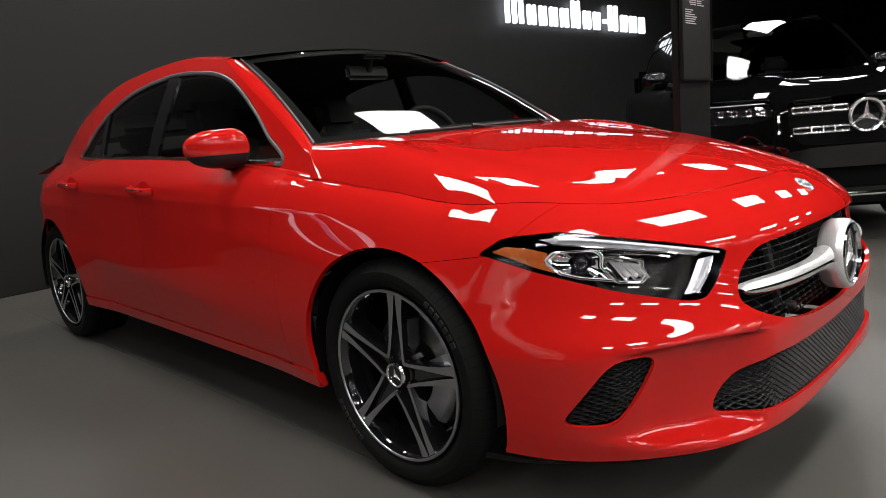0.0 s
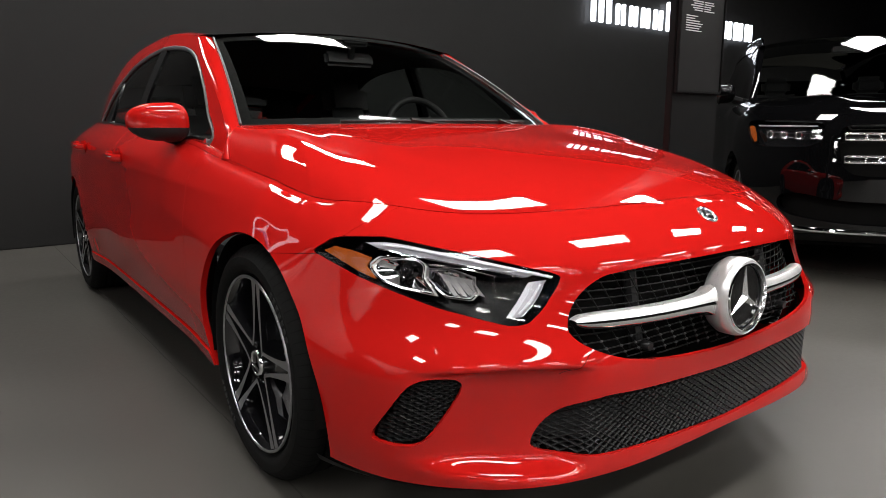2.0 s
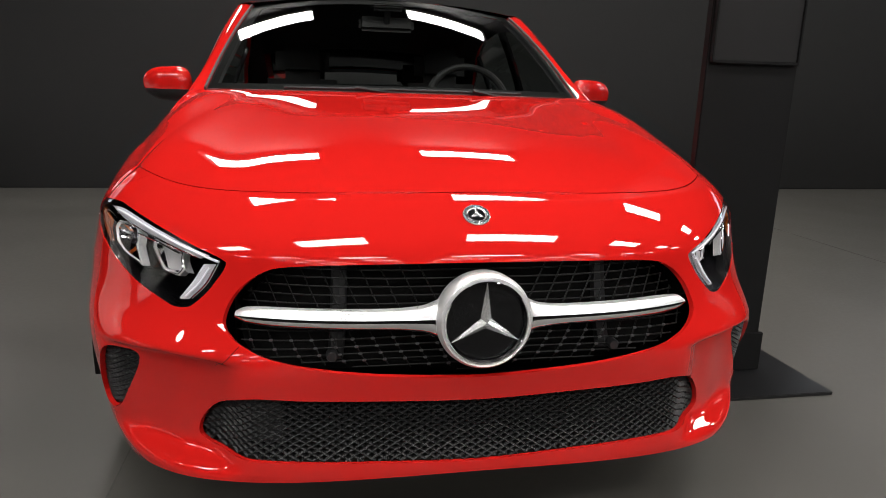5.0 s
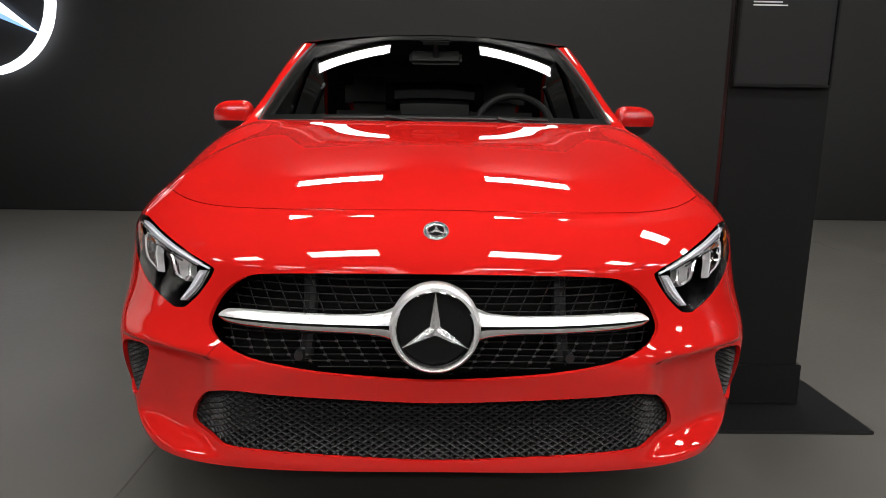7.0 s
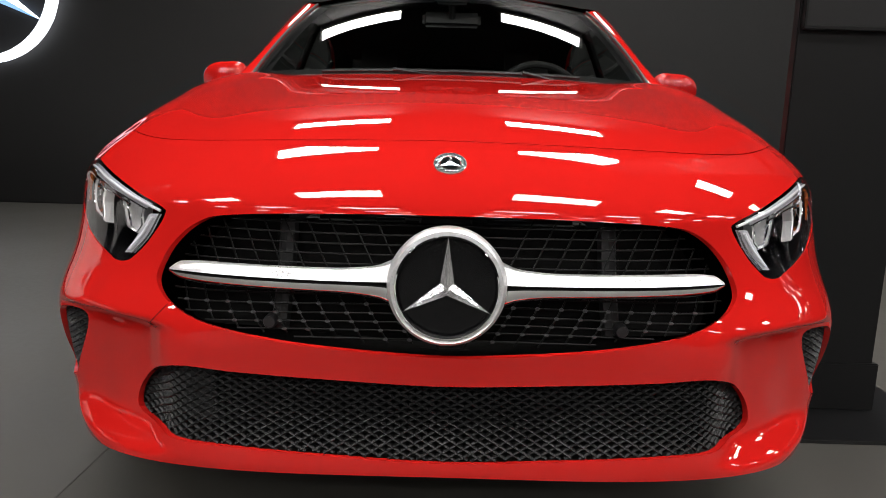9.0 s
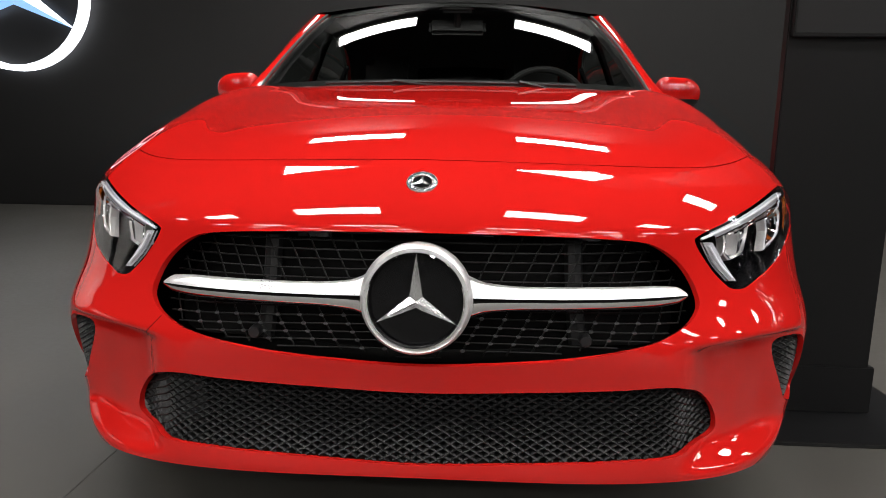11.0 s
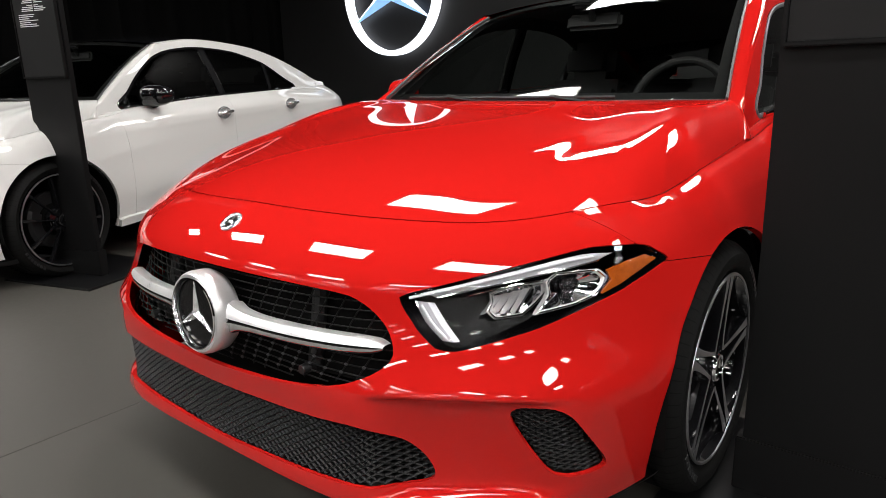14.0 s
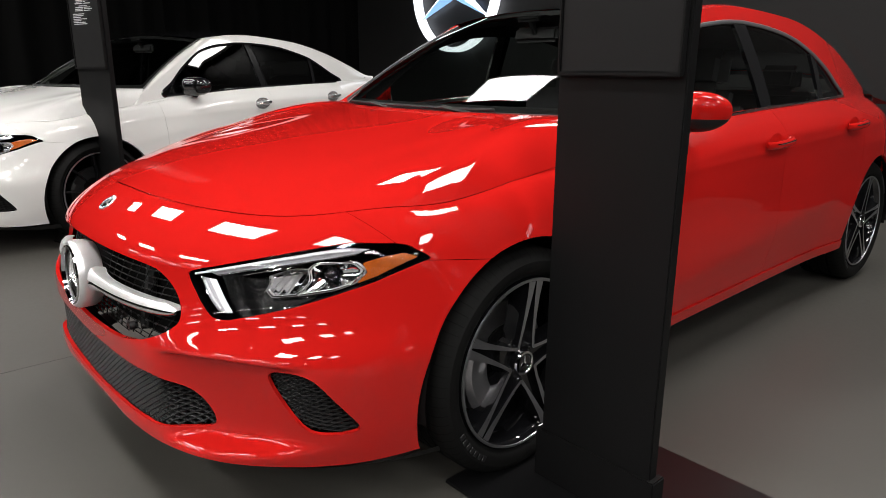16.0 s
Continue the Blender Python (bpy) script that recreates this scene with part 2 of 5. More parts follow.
def patch(fn, us, vs, sdf=None, rim=0.012, away=None, lift=0.0):
    """The part of the surface fn(u, v) on the grid us, vs where sdf(p, u, v) < 0, with a folded rim. away: a point inside."""
    u, v = np.meshgrid(us, vs, indexing="ij")
    p = fn(u, v)
    nu, nv = u.shape
    f = np.full(u.shape, -1.0) if sdf is None else sdf(p, u, v)
    f = np.where(np.abs(f) < 1e-9, -1e-9, f)
    ins = f < 0
    params, index = [np.c_[u[ins], v[ins]]], np.full(u.shape, -1)
    index[ins] = np.arange(ins.sum())
    count, cut = int(ins.sum()), {}
    for axis in (0, 1):
        a = (slice(0, -1), slice(None)) if axis == 0 else (slice(None), slice(0, -1))
        b = (slice(1, None), slice(None)) if axis == 0 else (slice(None), slice(1, None))
        ii, jj = np.nonzero(ins[a] != ins[b])
        fa, fb = f[a][ii, jj], f[b][ii, jj]
        t = np.clip(fa / (fa - fb), 0.02, 0.98)
        params.append(np.c_[u[a][ii, jj] * (1 - t) + u[b][ii, jj] * t, v[a][ii, jj] * (1 - t) + v[b][ii, jj] * t])
        for i, j in zip(ii.tolist(), jj.tolist()):
            cut[axis, i, j] = count
            count += 1
    params = np.concatenate(params)
    full = ins[:-1, :-1] & ins[1:, :-1] & ins[1:, 1:] & ins[:-1, 1:]
    some = (ins[:-1, :-1] | ins[1:, :-1] | ins[1:, 1:] | ins[:-1, 1:]) & ~full
    faces = np.stack([index[:-1, :-1][full], index[1:, :-1][full], index[1:, 1:][full], index[:-1, 1:][full]], 1).tolist()
    for i, j in zip(*(k.tolist() for k in np.nonzero(some))):
        ring = [((i, j), (0, i, j)), ((i + 1, j), (1, i + 1, j)), ((i + 1, j + 1), (0, i, j + 1)), ((i, j + 1), (1, i, j))]
        g = []
        for c, e in ring:
            if ins[c]:
                g.append(int(index[c]))
            if e in cut:
                g.append(cut[e])
        if len(g) >= 3:
            faces.append(g)
    pu, pv = params[:, 0], params[:, 1]
    pos = fn(pu, pv)
    eu, ev = (us[-1] - us[0]) * 1e-4, (vs[-1] - vs[0]) * 1e-4
    nor = np.cross(fn(pu + eu, pv) - fn(pu - eu, pv), fn(pu, pv + ev) - fn(pu, pv - ev))
    nor /= np.linalg.norm(nor, axis=1, keepdims=True) + 1e-12
    core = np.array((0, 1.2, 0.5)) if away is None else np.asarray(away, float)
    sign = np.sign(((pos - core) * nor).sum(1).mean()) or 1
    nor *= sign
    if sign < 0:
        faces = [g[::-1] for g in faces]
    pos = pos + nor * lift
    if rim:
        once = {}
        for g in faces:
            for a, b in zip(g, g[1:] + g[:1]):
                if (b, a) in once:
                    del once[b, a]
                else:
                    once[a, b] = 1
        edge = sorted({k for e in once for k in e})
        again = {k: len(pos) + n for n, k in enumerate(edge)}
        pos = np.concatenate([pos, pos[edge] - nor[edge] * rim])
        faces += [[b, a, again[a], again[b]] for a, b in once]
    return pos, faces


# ---- the compact car ----
class Shape:
    """The skin of the compact car, nose at -y, front axle at y = 0, floor at z = 0."""

    BASE = 2.729

    def __init__(self, sedan=False, sculpt=1.0):
        self.sedan, self.sculpt = sedan, sculpt
        self.bottom = eased(keyed([0, 0.3, 0.55, 0.78, 0.98, 1.1, 3], [0.252, 0.25, 0.231, 0.198, 0.2, 0.232, 0.285]), 0, 3, 0.02)
        self.shoulder = keyed([0, 0.25, 0.42, 0.55, 0.68, 0.85, 1.0, 1.14, 1.24, 1.55, 1.9, 2.1, 2.5, 3],
                              [0.788, 0.781, 0.774, 0.774, 0.79, 0.825, 0.853, 0.886, 0.925, 0.972, 0.993, 1.0, 0.985, 0.96])
        self.wide = keyed([0.15, 0.22, 0.32, 0.5, 0.66, 0.76, 0.86, 1.0], [0.838, 0.854, 0.876, 0.893, 0.889, 0.88, 0.866, 0.852])
        self.deep = keyed([0.15, 0.21, 0.26, 0.32, 0.42, 0.5, 0.6, 0.7, 0.8], [0.85, 0.868, 0.88, 0.872, 0.874, 0.88, 0.87, 0.857, 0.85])
        self.power = keyed([0.2, 0.3, 0.45, 0.49, 0.52, 0.55, 0.59, 0.65, 0.8], [4.2, 4.4, 4.3, 3.85, 3.35, 2.97, 2.72, 2.52, 2.4])
        level = self.shoulder
        level = eased(lambda t, f=level: f(np.abs(t)), -3, 3, 0.11)
        lift = eased(keyed([0, 0.3, 0.5, 0.68, 0.85, 1.0, 1.14, 1.4, 3], [0, 0, 0.004, 0.015, -0.025, -0.023, -0.014, 0, 0]), 0, 3, 0.06)
        self.shoulder = lambda t: level(t) + lift(np.abs(t))
        # how far the wing leans in towards its top, and how the hood swells along its sides
        self.tuck = eased(keyed([0.3, 0.55, 0.72, 0.86, 1.0, 1.14, 1.35, 1.65, 1.8, 2.0, 2.2, 2.6, 3], [0, -0.002, -0.01, 0.064, 0.05, 0.05, 0.014, 0, 0.012, 0.06, 0.08, 0.06, 0.03]), 0.3, 3, 0.06)
        self.swell = keyed([0, 0.4, 0.7, 0.9, 1.14], [0, 0, 0.014, 0.042, 0.022])
        self.flat = 0.6
        self.wide, self.deep, self.power = eased(self.wide, 0.15, 1.0, 0.03), eased(self.deep, 0.15, 1.0, 0.014), eased(self.power, 0.15, 1.0, 0.014)
        self.belt_x = keyed([0.3, 0.6, 1.0, 1.6, 2.2, 2.6, 3.0, 3.4], [0.782, 0.757, 0.778, 0.79, 0.772, 0.732, 0.668, 0.6])
        self.belt_z = keyed([0.3, 0.6, 1.5, 2.45, 3.4], [0.885, 0.922, 0.97, 0.994, 1.0])
        if sedan:
            self.rail = keyed([0.98, 1.09, 1.5, 2.0, 2.4, 2.75, 3.05, 3.5], [1.312, 1.328, 1.368, 1.335, 1.25, 1.14, 1.05, 1.03])
            self.crown = keyed([0.9, 1.5, 2.4, 3.0], [0.05, 0.052, 0.045, 0.02])
        else:
            self.rail = keyed([0.98, 1.09, 1.5, 2.0, 2.5, 2.9, 3.2], [1.312, 1.328, 1.372, 1.35, 1.242, 1.09, 0.96])
            self.crown = keyed([0.9, 1.5, 2.6, 3.0], [0.05, 0.052, 0.055, 0.05])

    def width(self, y, z):
        w = self.wide(z)
        hip = np.exp(-((y / 0.42) ** 4)) + np.exp(-(((y - self.BASE) / 0.47) ** 4))
        w = w + 0.008 * hip * np.exp(-(((z - 0.5) / 0.22) ** 2))
        doors = 1 / (1 + np.exp(-(y - 0.5) / 0.06)) / (1 + np.exp((y - 2.2) / 0.08))
        # a crease that rises towards the rear, with the door tucked in below it
        below = 0.395 + 0.10 * (y - 0.6) - z
        below = 0.5 * (below + np.sqrt(below**2 + 0.0004))
        w = w - doors * 0.03 * (1 - np.exp(-below / 0.16))
        line = 0.79 + 0.034 * (y - 0.4)
        side = 1 / (1 + np.exp(-(y - 0.15) / 0.1))
        w = w + side * (0.004 * np.exp(-np.abs(z - line) / 0.028) + 0.024 * np.clip((z - 0.6) / 0.27, 0, 1) ** 1.6)
        return w - 0.07 * np.clip((y - 2.3) / 1.0, 0, 2) ** 2

    def skin(self, a, b):
        """a: 0 nose centre, 1 front axle, 2 rear axle, 3 tail centre, minus on the right side; b: 0 sill to 1 shoulder."""
        a, b = np.broadcast_arrays(np.asarray(a, float), np.asarray(b, float))
        s, q = np.sign(a), np.abs(a)
        top, low = self.shoulder(q), self.bottom(q)
        z = low + b * (top - low)
        # a tight roll at the edge, then a gentle slope up to the shoulder
        under = np.clip(1 - (top - z) / 0.112, -0.2, 1) - 0.15
        under = 0.5 * (under + np.sqrt(under**2 + 0.006)) - 0.0018
        turn = np.clip(0.552 * under + 0.734 * under**2, 0, 1.02)
        # rounder over the front wheels
        soft = np.clip(1 - (top - z) / 0.1, 0, 1)
        wing = np.clip((q - 0.72) / 0.14, 0, 1) * np.clip((1.3 - q) / 0.14, 0, 1)
        turn = turn * (1 - wing) + (1 - np.sqrt(1 - soft**2)) * wing * 0.6
        y = np.clip((q - 1) * self.BASE, 0, self.BASE)
        x = self.width(y, z) - turn * 0.072 - self.tuck(q) * np.clip(1 - (top - z) / 0.22, 0, 1.02) ** 1.3
        front, rear = q < 1, q > 2
        si = np.sin(np.clip(q, 0, 1) * np.pi / 2)
        n = self.power(z)
        deep = (self.deep(z) - turn * 0.105) * 0.988
        fy = -deep * np.sqrt(np.clip(1 - si**n, 0, 1))
        so = np.sin(np.clip(3 - q, 0, 1) * np.pi / 2)
        over = (0.93 if self.sedan else 0.69) - 0.25 * (z - 0.6) ** 2 - turn * 0.06
        ry = self.BASE + over * np.sqrt(np.clip(1 - so**3.2, 0, 1))
        x = np.where(front, x * si, np.where(rear, x * so, x))
        y = np.where(front, fy, np.where(rear, ry, y))
        # the bumper's sculpture: a hollow round the corner vent, a ledge over it, a lip below
        ax = np.abs(x)
        hollow = 0.056 * np.exp(-(((ax - 0.61) / 0.122) ** 4)) * self.step(z, 0.486 - 0.10 * np.clip(ax - 0.62, 0, 1), 0.0038, -1) * self.step(z, 0.27, 0.007, 1)
        hollow = hollow + 0.001 * np.exp(-(((ax - 0.50) / 0.1) ** 2)) * np.exp(-(((z - 0.60) / 0.05) ** 2))
        k = np.where(front, hollow, 0) * self.sculpt
        x = x - k * 0.55 * np.clip(ax / 0.7, 0, 1)
        y = y + k * 0.83
        return np.stack([x * np.where(s == 0, 1, s), y, z], -1)

    @staticmethod
    def step(v, at, soft, way):
        return 1 / (1 + np.exp(-way * (v - at) / soft))

    def front(self, x, z, sink=0.0):
        """The place on the nose at x, z, moved inwards."""
        x, z = np.broadcast_arrays(np.asarray(x, float), np.asarray(z, float))
        q = np.full(x.shape, 0.5)
        ax = np.abs(x)
        lo, hi = np.zeros(x.shape), np.ones(x.shape)
        for _ in range(28):
            q = (lo + hi) / 2
            b = (z - self.bottom(q)) / (self.shoulder(q) - self.bottom(q))
            more = self.skin(q, np.clip(b, 0, 1))[..., 0] < ax
            lo, hi = np.where(more, q, lo), np.where(more, hi, q)
        b = np.clip((z - self.bottom(q)) / (self.shoulder(q) - self.bottom(q)), 0, 1)
        p = self.skin(q, b)
        e = 1e-3
        n = np.cross(self.skin(q + e, b) - self.skin(q - e, b), self.skin(q, np.clip(b + e, 0, 1)) - self.skin(q, np.clip(b - e, 0, 1)))
        n /= np.linalg.norm(n, axis=-1, keepdims=True) + 1e-12
        n *= np.sign(-(n[..., 1:2]) + 1e-9)
        p = p - n * np.asarray(sink)[..., None]
        p[..., 0] *= np.where(x < 0, -1, 1)
        return p

    def side_x(self, y, z):
        d = z - self.belt_z(y)
        return self.belt_x(y) - 0.33 * d - 0.25 * d * np.abs(d)

    def cowl(self, q):
        q = np.asarray(q, float)
        a = np.abs(q)
        return np.stack([0.685 * q, 0.24 + 0.25 * a**2.2, 0.985 - 0.006 * a * a], -1)

    def head(self, q):
        q = np.asarray(q, float)
        return np.stack([0.56 * q, 0.98 + 0.11 * q * q, 1.362 - 0.035 * q * q], -1)

    def screen(self, q, r):
        q, r = np.broadcast_arrays(np.asarray(q, float), np.asarray(r, float))
        p = self.cowl(q) * (1 - r)[..., None] + self.head(q) * r[..., None]
        bow = 4 * r * (1 - r) * 0.02
        p[..., 2] += bow * 0.9
        p[..., 1] -= bow * 0.45
        return p

    HOOD_END = 1.14

    def bonnet(self, a, b):
        """a: along the shoulder from side to side, b: 0 shoulder to 1 windscreen."""
        a, b = np.broadcast_arrays(np.asarray(a, float), np.asarray(b, float))
        s = self.skin(a, np.ones(a.shape))
        q = np.clip(a / self.HOOD_END, -1, 1)
        c = self.cowl(0.7 * q + 0.3 * np.sin(q * np.pi / 2))
        p = s * (1 - b)[..., None] + c * b[..., None]
        aq = np.abs(a)
        ease = lambda v: np.clip(v, 0, 1) ** 2 * (3 - 2 * np.clip(v, 0, 1))  # noqa: E731
        crown = (0.024 + 0.012 * (1 - np.sqrt(aq**2 + 0.06) / 1.2)) * (1 - ease((aq - 0.8) / 0.34) * self.flat)
        rise = crown * 1.55 * (1 - b) * (1 - np.exp(-b / 0.2))
        ridge = 0.42 + 0.18 * np.clip((p[..., 1] + 0.75) / 1.2, 0, 1)
        fold = 0.007 * self.step(np.abs(p[..., 0]), ridge, 0.02, -1) * ease(b * 2.5) * ease((1 - b) * 2)
        p[..., 2] += rise + fold + self.swell(aq) * b * (1 - b) * 4
        return p


def ribbon(e1, e2, bulge=0.0, out=(1, 0, 0), n=6, thick=0.0):
    """A strip between two lines of points, bowed outwards."""
    t = np.linspace(0, 1, n)[None, :, None]
    e1, e2 = np.asarray(e1, float)[:, None], np.asarray(e2, float)[:, None]
    v = e1 * (1 - t) + e2 * t + np.asarray(out, float) * bulge * 4 * t * (1 - t)
    k = v.shape[0]
    f = [(i * n + j, (i + 1) * n + j, (i + 1) * n + j + 1, i * n + j + 1) for i in range(k - 1) for j in range(n - 1)]
    return v.reshape(-1, 3), f


def star(r, thick=0.012, hub=0.16, axis_m=None):
    """A raised three-armed star in the x-z plane, facing -y."""
    v, f = [], []
    for k in range(3):
        t = np.pi / 2 + k * 2 * np.pi / 3
        d, e = np.array((np.cos(t), 0, np.sin(t))), np.array((-np.sin(t), 0, np.cos(t)))
        a1, a2 = (np.array((np.cos(t + s * np.pi / 3), 0, np.sin(t + s * np.pi / 3))) * r * hub for s in (1, -1))
        n = len(v)
        top = np.array((0, -thick, 0))
        v += [top, a1, d * r, a2, d * r + top * 0.25]
        f += [(n, n + 4, n + 1), (n + 1, n + 4, n + 2), (n, n + 3, n + 4), (n + 3, n + 2, n + 4)]
    return np.array(v), [g[::-1] for g in f]


def mesh_rows(shape, poly, pitch_x, pitch_z, sink, bar, diagonal=True, slant=0.0):
    """A grille of crossing bars inside an outline on the nose."""
    x0, z0 = poly.min(0)
    x1, z1 = poly.max(0)
    lines = []
    if diagonal:
        k = pitch_z / pitch_x
        for s in (1, -1):
            for c in np.arange(z0 - k * (x1 - x0), z1 + k * (x1 - x0), pitch_z):
                xs = np.arange(x0, x1, min(0.006, (x1 - x0) / 20))
                lines.append(np.c_[xs, c + s * k * (xs - (x0 + x1) / 2)])
    else:
        for z in np.arange(z0, z1, pitch_z):
            xs = np.arange(x0, x1, 0.01)
            lines.append(np.c_[xs, z + 0 * xs])
        for x in np.arange(x0, x1, pitch_x):
            zs = np.arange(z0, z1, 0.008)
            lines.append(np.c_[x + slant * (zs - z0) * np.sign(x), zs])
    out = []
    for ln in lines:
        ins = inside(poly, ln[:, 0], ln[:, 1]) < 0.001
        run, runs = [], []
        for p, ok in zip(ln, ins):
            if ok:
                run.append(p)
            else:
                runs.append(run)
                run = []
        for run in runs + [run]:
            if len(run) > 1:
                q = np.array(run)
                out.append(tube(shape.front(q[:, 0], q[:, 1], sink), bar, 6, flat=2.2 if diagonal else 1.0))
    return merge(*out)


GRILLE = [(0, 0.684), (0.2, 0.681), (0.357, 0.671), (0.417, 0.655), (0.466, 0.615), (0.49, 0.567), (0.479, 0.541), (0.442, 0.518), (0.377, 0.496), (0.258, 0.475), (0.13, 0.463), (0, 0.457)]
INTAKE = [(0, 0.408), (0.2, 0.415), (0.344, 0.421), (0.44, 0.424), (0.495, 0.402), (0.535, 0.362), (0.552, 0.322), (0.54, 0.302), (0.483, 0.295), (0.348, 0.29), (0.2, 0.284), (0, 0.276)]
VENT = [(0.675, 0.448), (0.72, 0.464), (0.76, 0.452), (0.781, 0.405), (0.798, 0.32), (0.785, 0.3), (0.742, 0.312), (0.712, 0.36)]
LIGHT = [(0.83, 0.695), (0.806, 0.728), (0.784, 0.737), (0.735, 0.741), (0.66, 0.722), (0.56, 0.694), (0.483, 0.668), (0.52, 0.611), (0.557, 0.578), (0.594, 0.573), (0.69, 0.602), (0.74, 0.626), (0.79, 0.655)]


def both(half):
    return np.array(half + [(-x, z) for x, z in half[::-1] if x > 0])


def sharp_outline(points, steps=6):
    """A closed outline whose sides bow a little but whose corners stay."""
    p = rounded(points, steps)
    q = np.asarray(points, float)
    straight = np.concatenate([q[i] + (q[(i + 1) % len(q)] - q[i]) * np.linspace(0, 1, steps, endpoint=False)[:, None] for i in range(len(q))])
    return 0.5 * p + 0.5 * straight


def wheel(car, x, y, radius, dark, name="wheel", face=MACHINED, thin=False):
    """A wheel at the side of a car: tyre, rim, spokes, hub cap, brake."""
    s = 1 if x > 0 else -1
    rr = radius - (0.066 if thin else 0.082)
    hub = obj(name, moved(lathe([(0.03, -0.16), (0.09, -0.15), (0.09, -0.07), (0.03, -0.065)], 24), pose(0, 0, 0)), DARK, car)
    hub.matrix_basis = pose(x, y, radius + 0.022, 0, 0, 0 if s > 0 else 180)
    tyre = [(rr - 0.004, -0.2), (rr + 0.012, -0.212), (rr + 0.04, -0.222), (radius - 0.016, -0.212), (radius - 0.003, -0.19), (radius, -0.15)]
    for g in (-0.15, -0.095, -0.04):
        tyre += [(radius, g), (radius - 0.007, g + 0.002), (radius - 0.007, g + 0.008), (radius, g + 0.01)]
    tyre += [(radius, 0.0), (radius - 0.003, 0.014), (radius - 0.016, 0.034), (radius - 0.028, 0.041), (radius - 0.031, 0.044), (rr + 0.035, 0.046), (rr + 0.02, 0.042), (rr + 0.012, 0.034), (rr + 0.004, 0.022), (rr - 0.004, 0.02)]
    tyre = [(max(r, rr - 0.004) if a > 0.0 else r, a * 0.9 - 0.02) for r, a in tyre]
    vf = lathe(tyre, 96, closed=True)
    blocks = []
    edge = np.array([(-0.056, radius + 0.0004), (-0.02, radius + 0.0004), (-0.0072, radius - 0.0025), (0.0112, radius - 0.0155), (0.016, radius - 0.026)])
    for k in range(72):
        turn = pose(0, 0, 0, k * 5)
        blocks.append(moved(box(-0.205, -0.16, -0.0016, 0.0016, radius - 0.012, radius + 0.0002, 0), turn))
        v = np.array([(a, side * (0.0022 - 0.0003 * i), r) for side in (-1, 1) for i, (a, r) in enumerate(edge)])
        blocks.append(moved((v, [(i, i + 1, i + 6, i + 5) for i in range(4)]), turn))
    obj("tyre", vf, RUBBER, hub, "black road tyre with moulded tread")
    tagged(obj("tread_sipe", merge(*blocks), DARK, hub), kind="stuff")
    for base in (2.05, 5.2):
        bars = [moved(box(0.019, 0.0225, -0.007, 0.007, rr + 0.028, rr + 0.044, 0.001, 1), pose(0, 0, 0, np.degrees(base + k * 0.075))) for k in range(7)]
        tagged(obj("sidewall_mark", merge(*bars), PLASTIC, hub), kind="stuff")
    obj("rim", lathe([(rr - 0.012, -0.19), (rr + 0.006, -0.2), (rr + 0.006, 0.0), (rr + 0.003, 0.011), (rr - 0.006, 0.012), (rr - 0.012, 0.006), (rr - 0.02, -0.012), (rr - 0.03, -0.06), (rr - 0.034, -0.12)], 72, closed=True), dark, hub)
    if face is MACHINED or thin:
        obj("rim_flange", lathe([(rr + 0.003, 0.009), (rr + 0.001, 0.0145), (rr - 0.005, 0.0148), (rr - 0.0075, 0.009)], 72, closed=True), MACHINED, hub, "bright machined rim edge")
    ro = rr - 0.004
    for k in range(5):
        t0 = np.pi / 2 + k * 2 * np.pi / 5 - 0.14
        d, e = np.array((0, np.cos(t0), np.sin(t0))), np.array((0, -np.sin(t0), np.cos(t0)))
        web = []
        for sgn in (1, -1):
            vs, fs = [], []
            for r, mid, h, a in ((0.041, 0.031, 0.005, 0.004), (0.08, 0.0245, 0.0048, 0.004), (0.14, 0.019, 0.0068, 0.006), (0.19, 0.0155, 0.0095, 0.008), (ro, 0.0155, 0.0135, 0.010)):
                if thin:
                    mid, h = r * 0.31, h * 0.62
                q = d * r + e * sgn * mid + (a, 0, 0)
                vs += [q + e * h, q - e * h, q - e * h * 1.3 - (0.02, 0, 0), q + e * h * 1.3 - (0.02, 0, 0)]
            for i in range(4):
                n = 4 * i
                fs += [(n, n + 4, n + 5, n + 1), (n + 1, n + 5, n + 6, n + 2), (n + 2, n + 6, n + 7, n + 3), (n + 3, n + 7, n + 4, n)]
            fs += [(0, 1, 2, 3), (16, 19, 18, 17)]
            obj("spoke", (np.array(vs) - (0.0012, 0, 0), fs), dark, hub, angle=20)
            if face is not dark:
                top = np.array([vs[4 * i + c] for i in range(5) for c in (0, 1)])
                obj("spoke_face", (np.concatenate([top, top - (0.0015, 0, 0)]), [(2 * i, 2 * i + 2, 2 * i + 3, 2 * i + 1) for i in range(4)]), face, hub, "machined silver spoke face")
            web.append(vs)
        a, b = web
        v = np.array([p for i in range(5) for p in (a[4 * i + 3], b[4 * i + 2])]) + (0.002, 0, 0)
        v = np.concatenate([v, v - (0.045, 0, 0)])
        f = [(2 * i, 2 * i + 2, 2 * i + 3, 2 * i + 1) for i in range(4)] + [(10 + 2 * i, 11 + 2 * i, 13 + 2 * i, 12 + 2 * i) for i in range(4)]
        f += [(2 * i, 10 + 2 * i, 12 + 2 * i, 2 + 2 * i) for i in range(4)] + [(1 + 2 * i, 3 + 2 * i, 13 + 2 * i, 11 + 2 * i) for i in range(4)]
        if not thin:
            obj("spoke_web", (v, f), dark, hub)
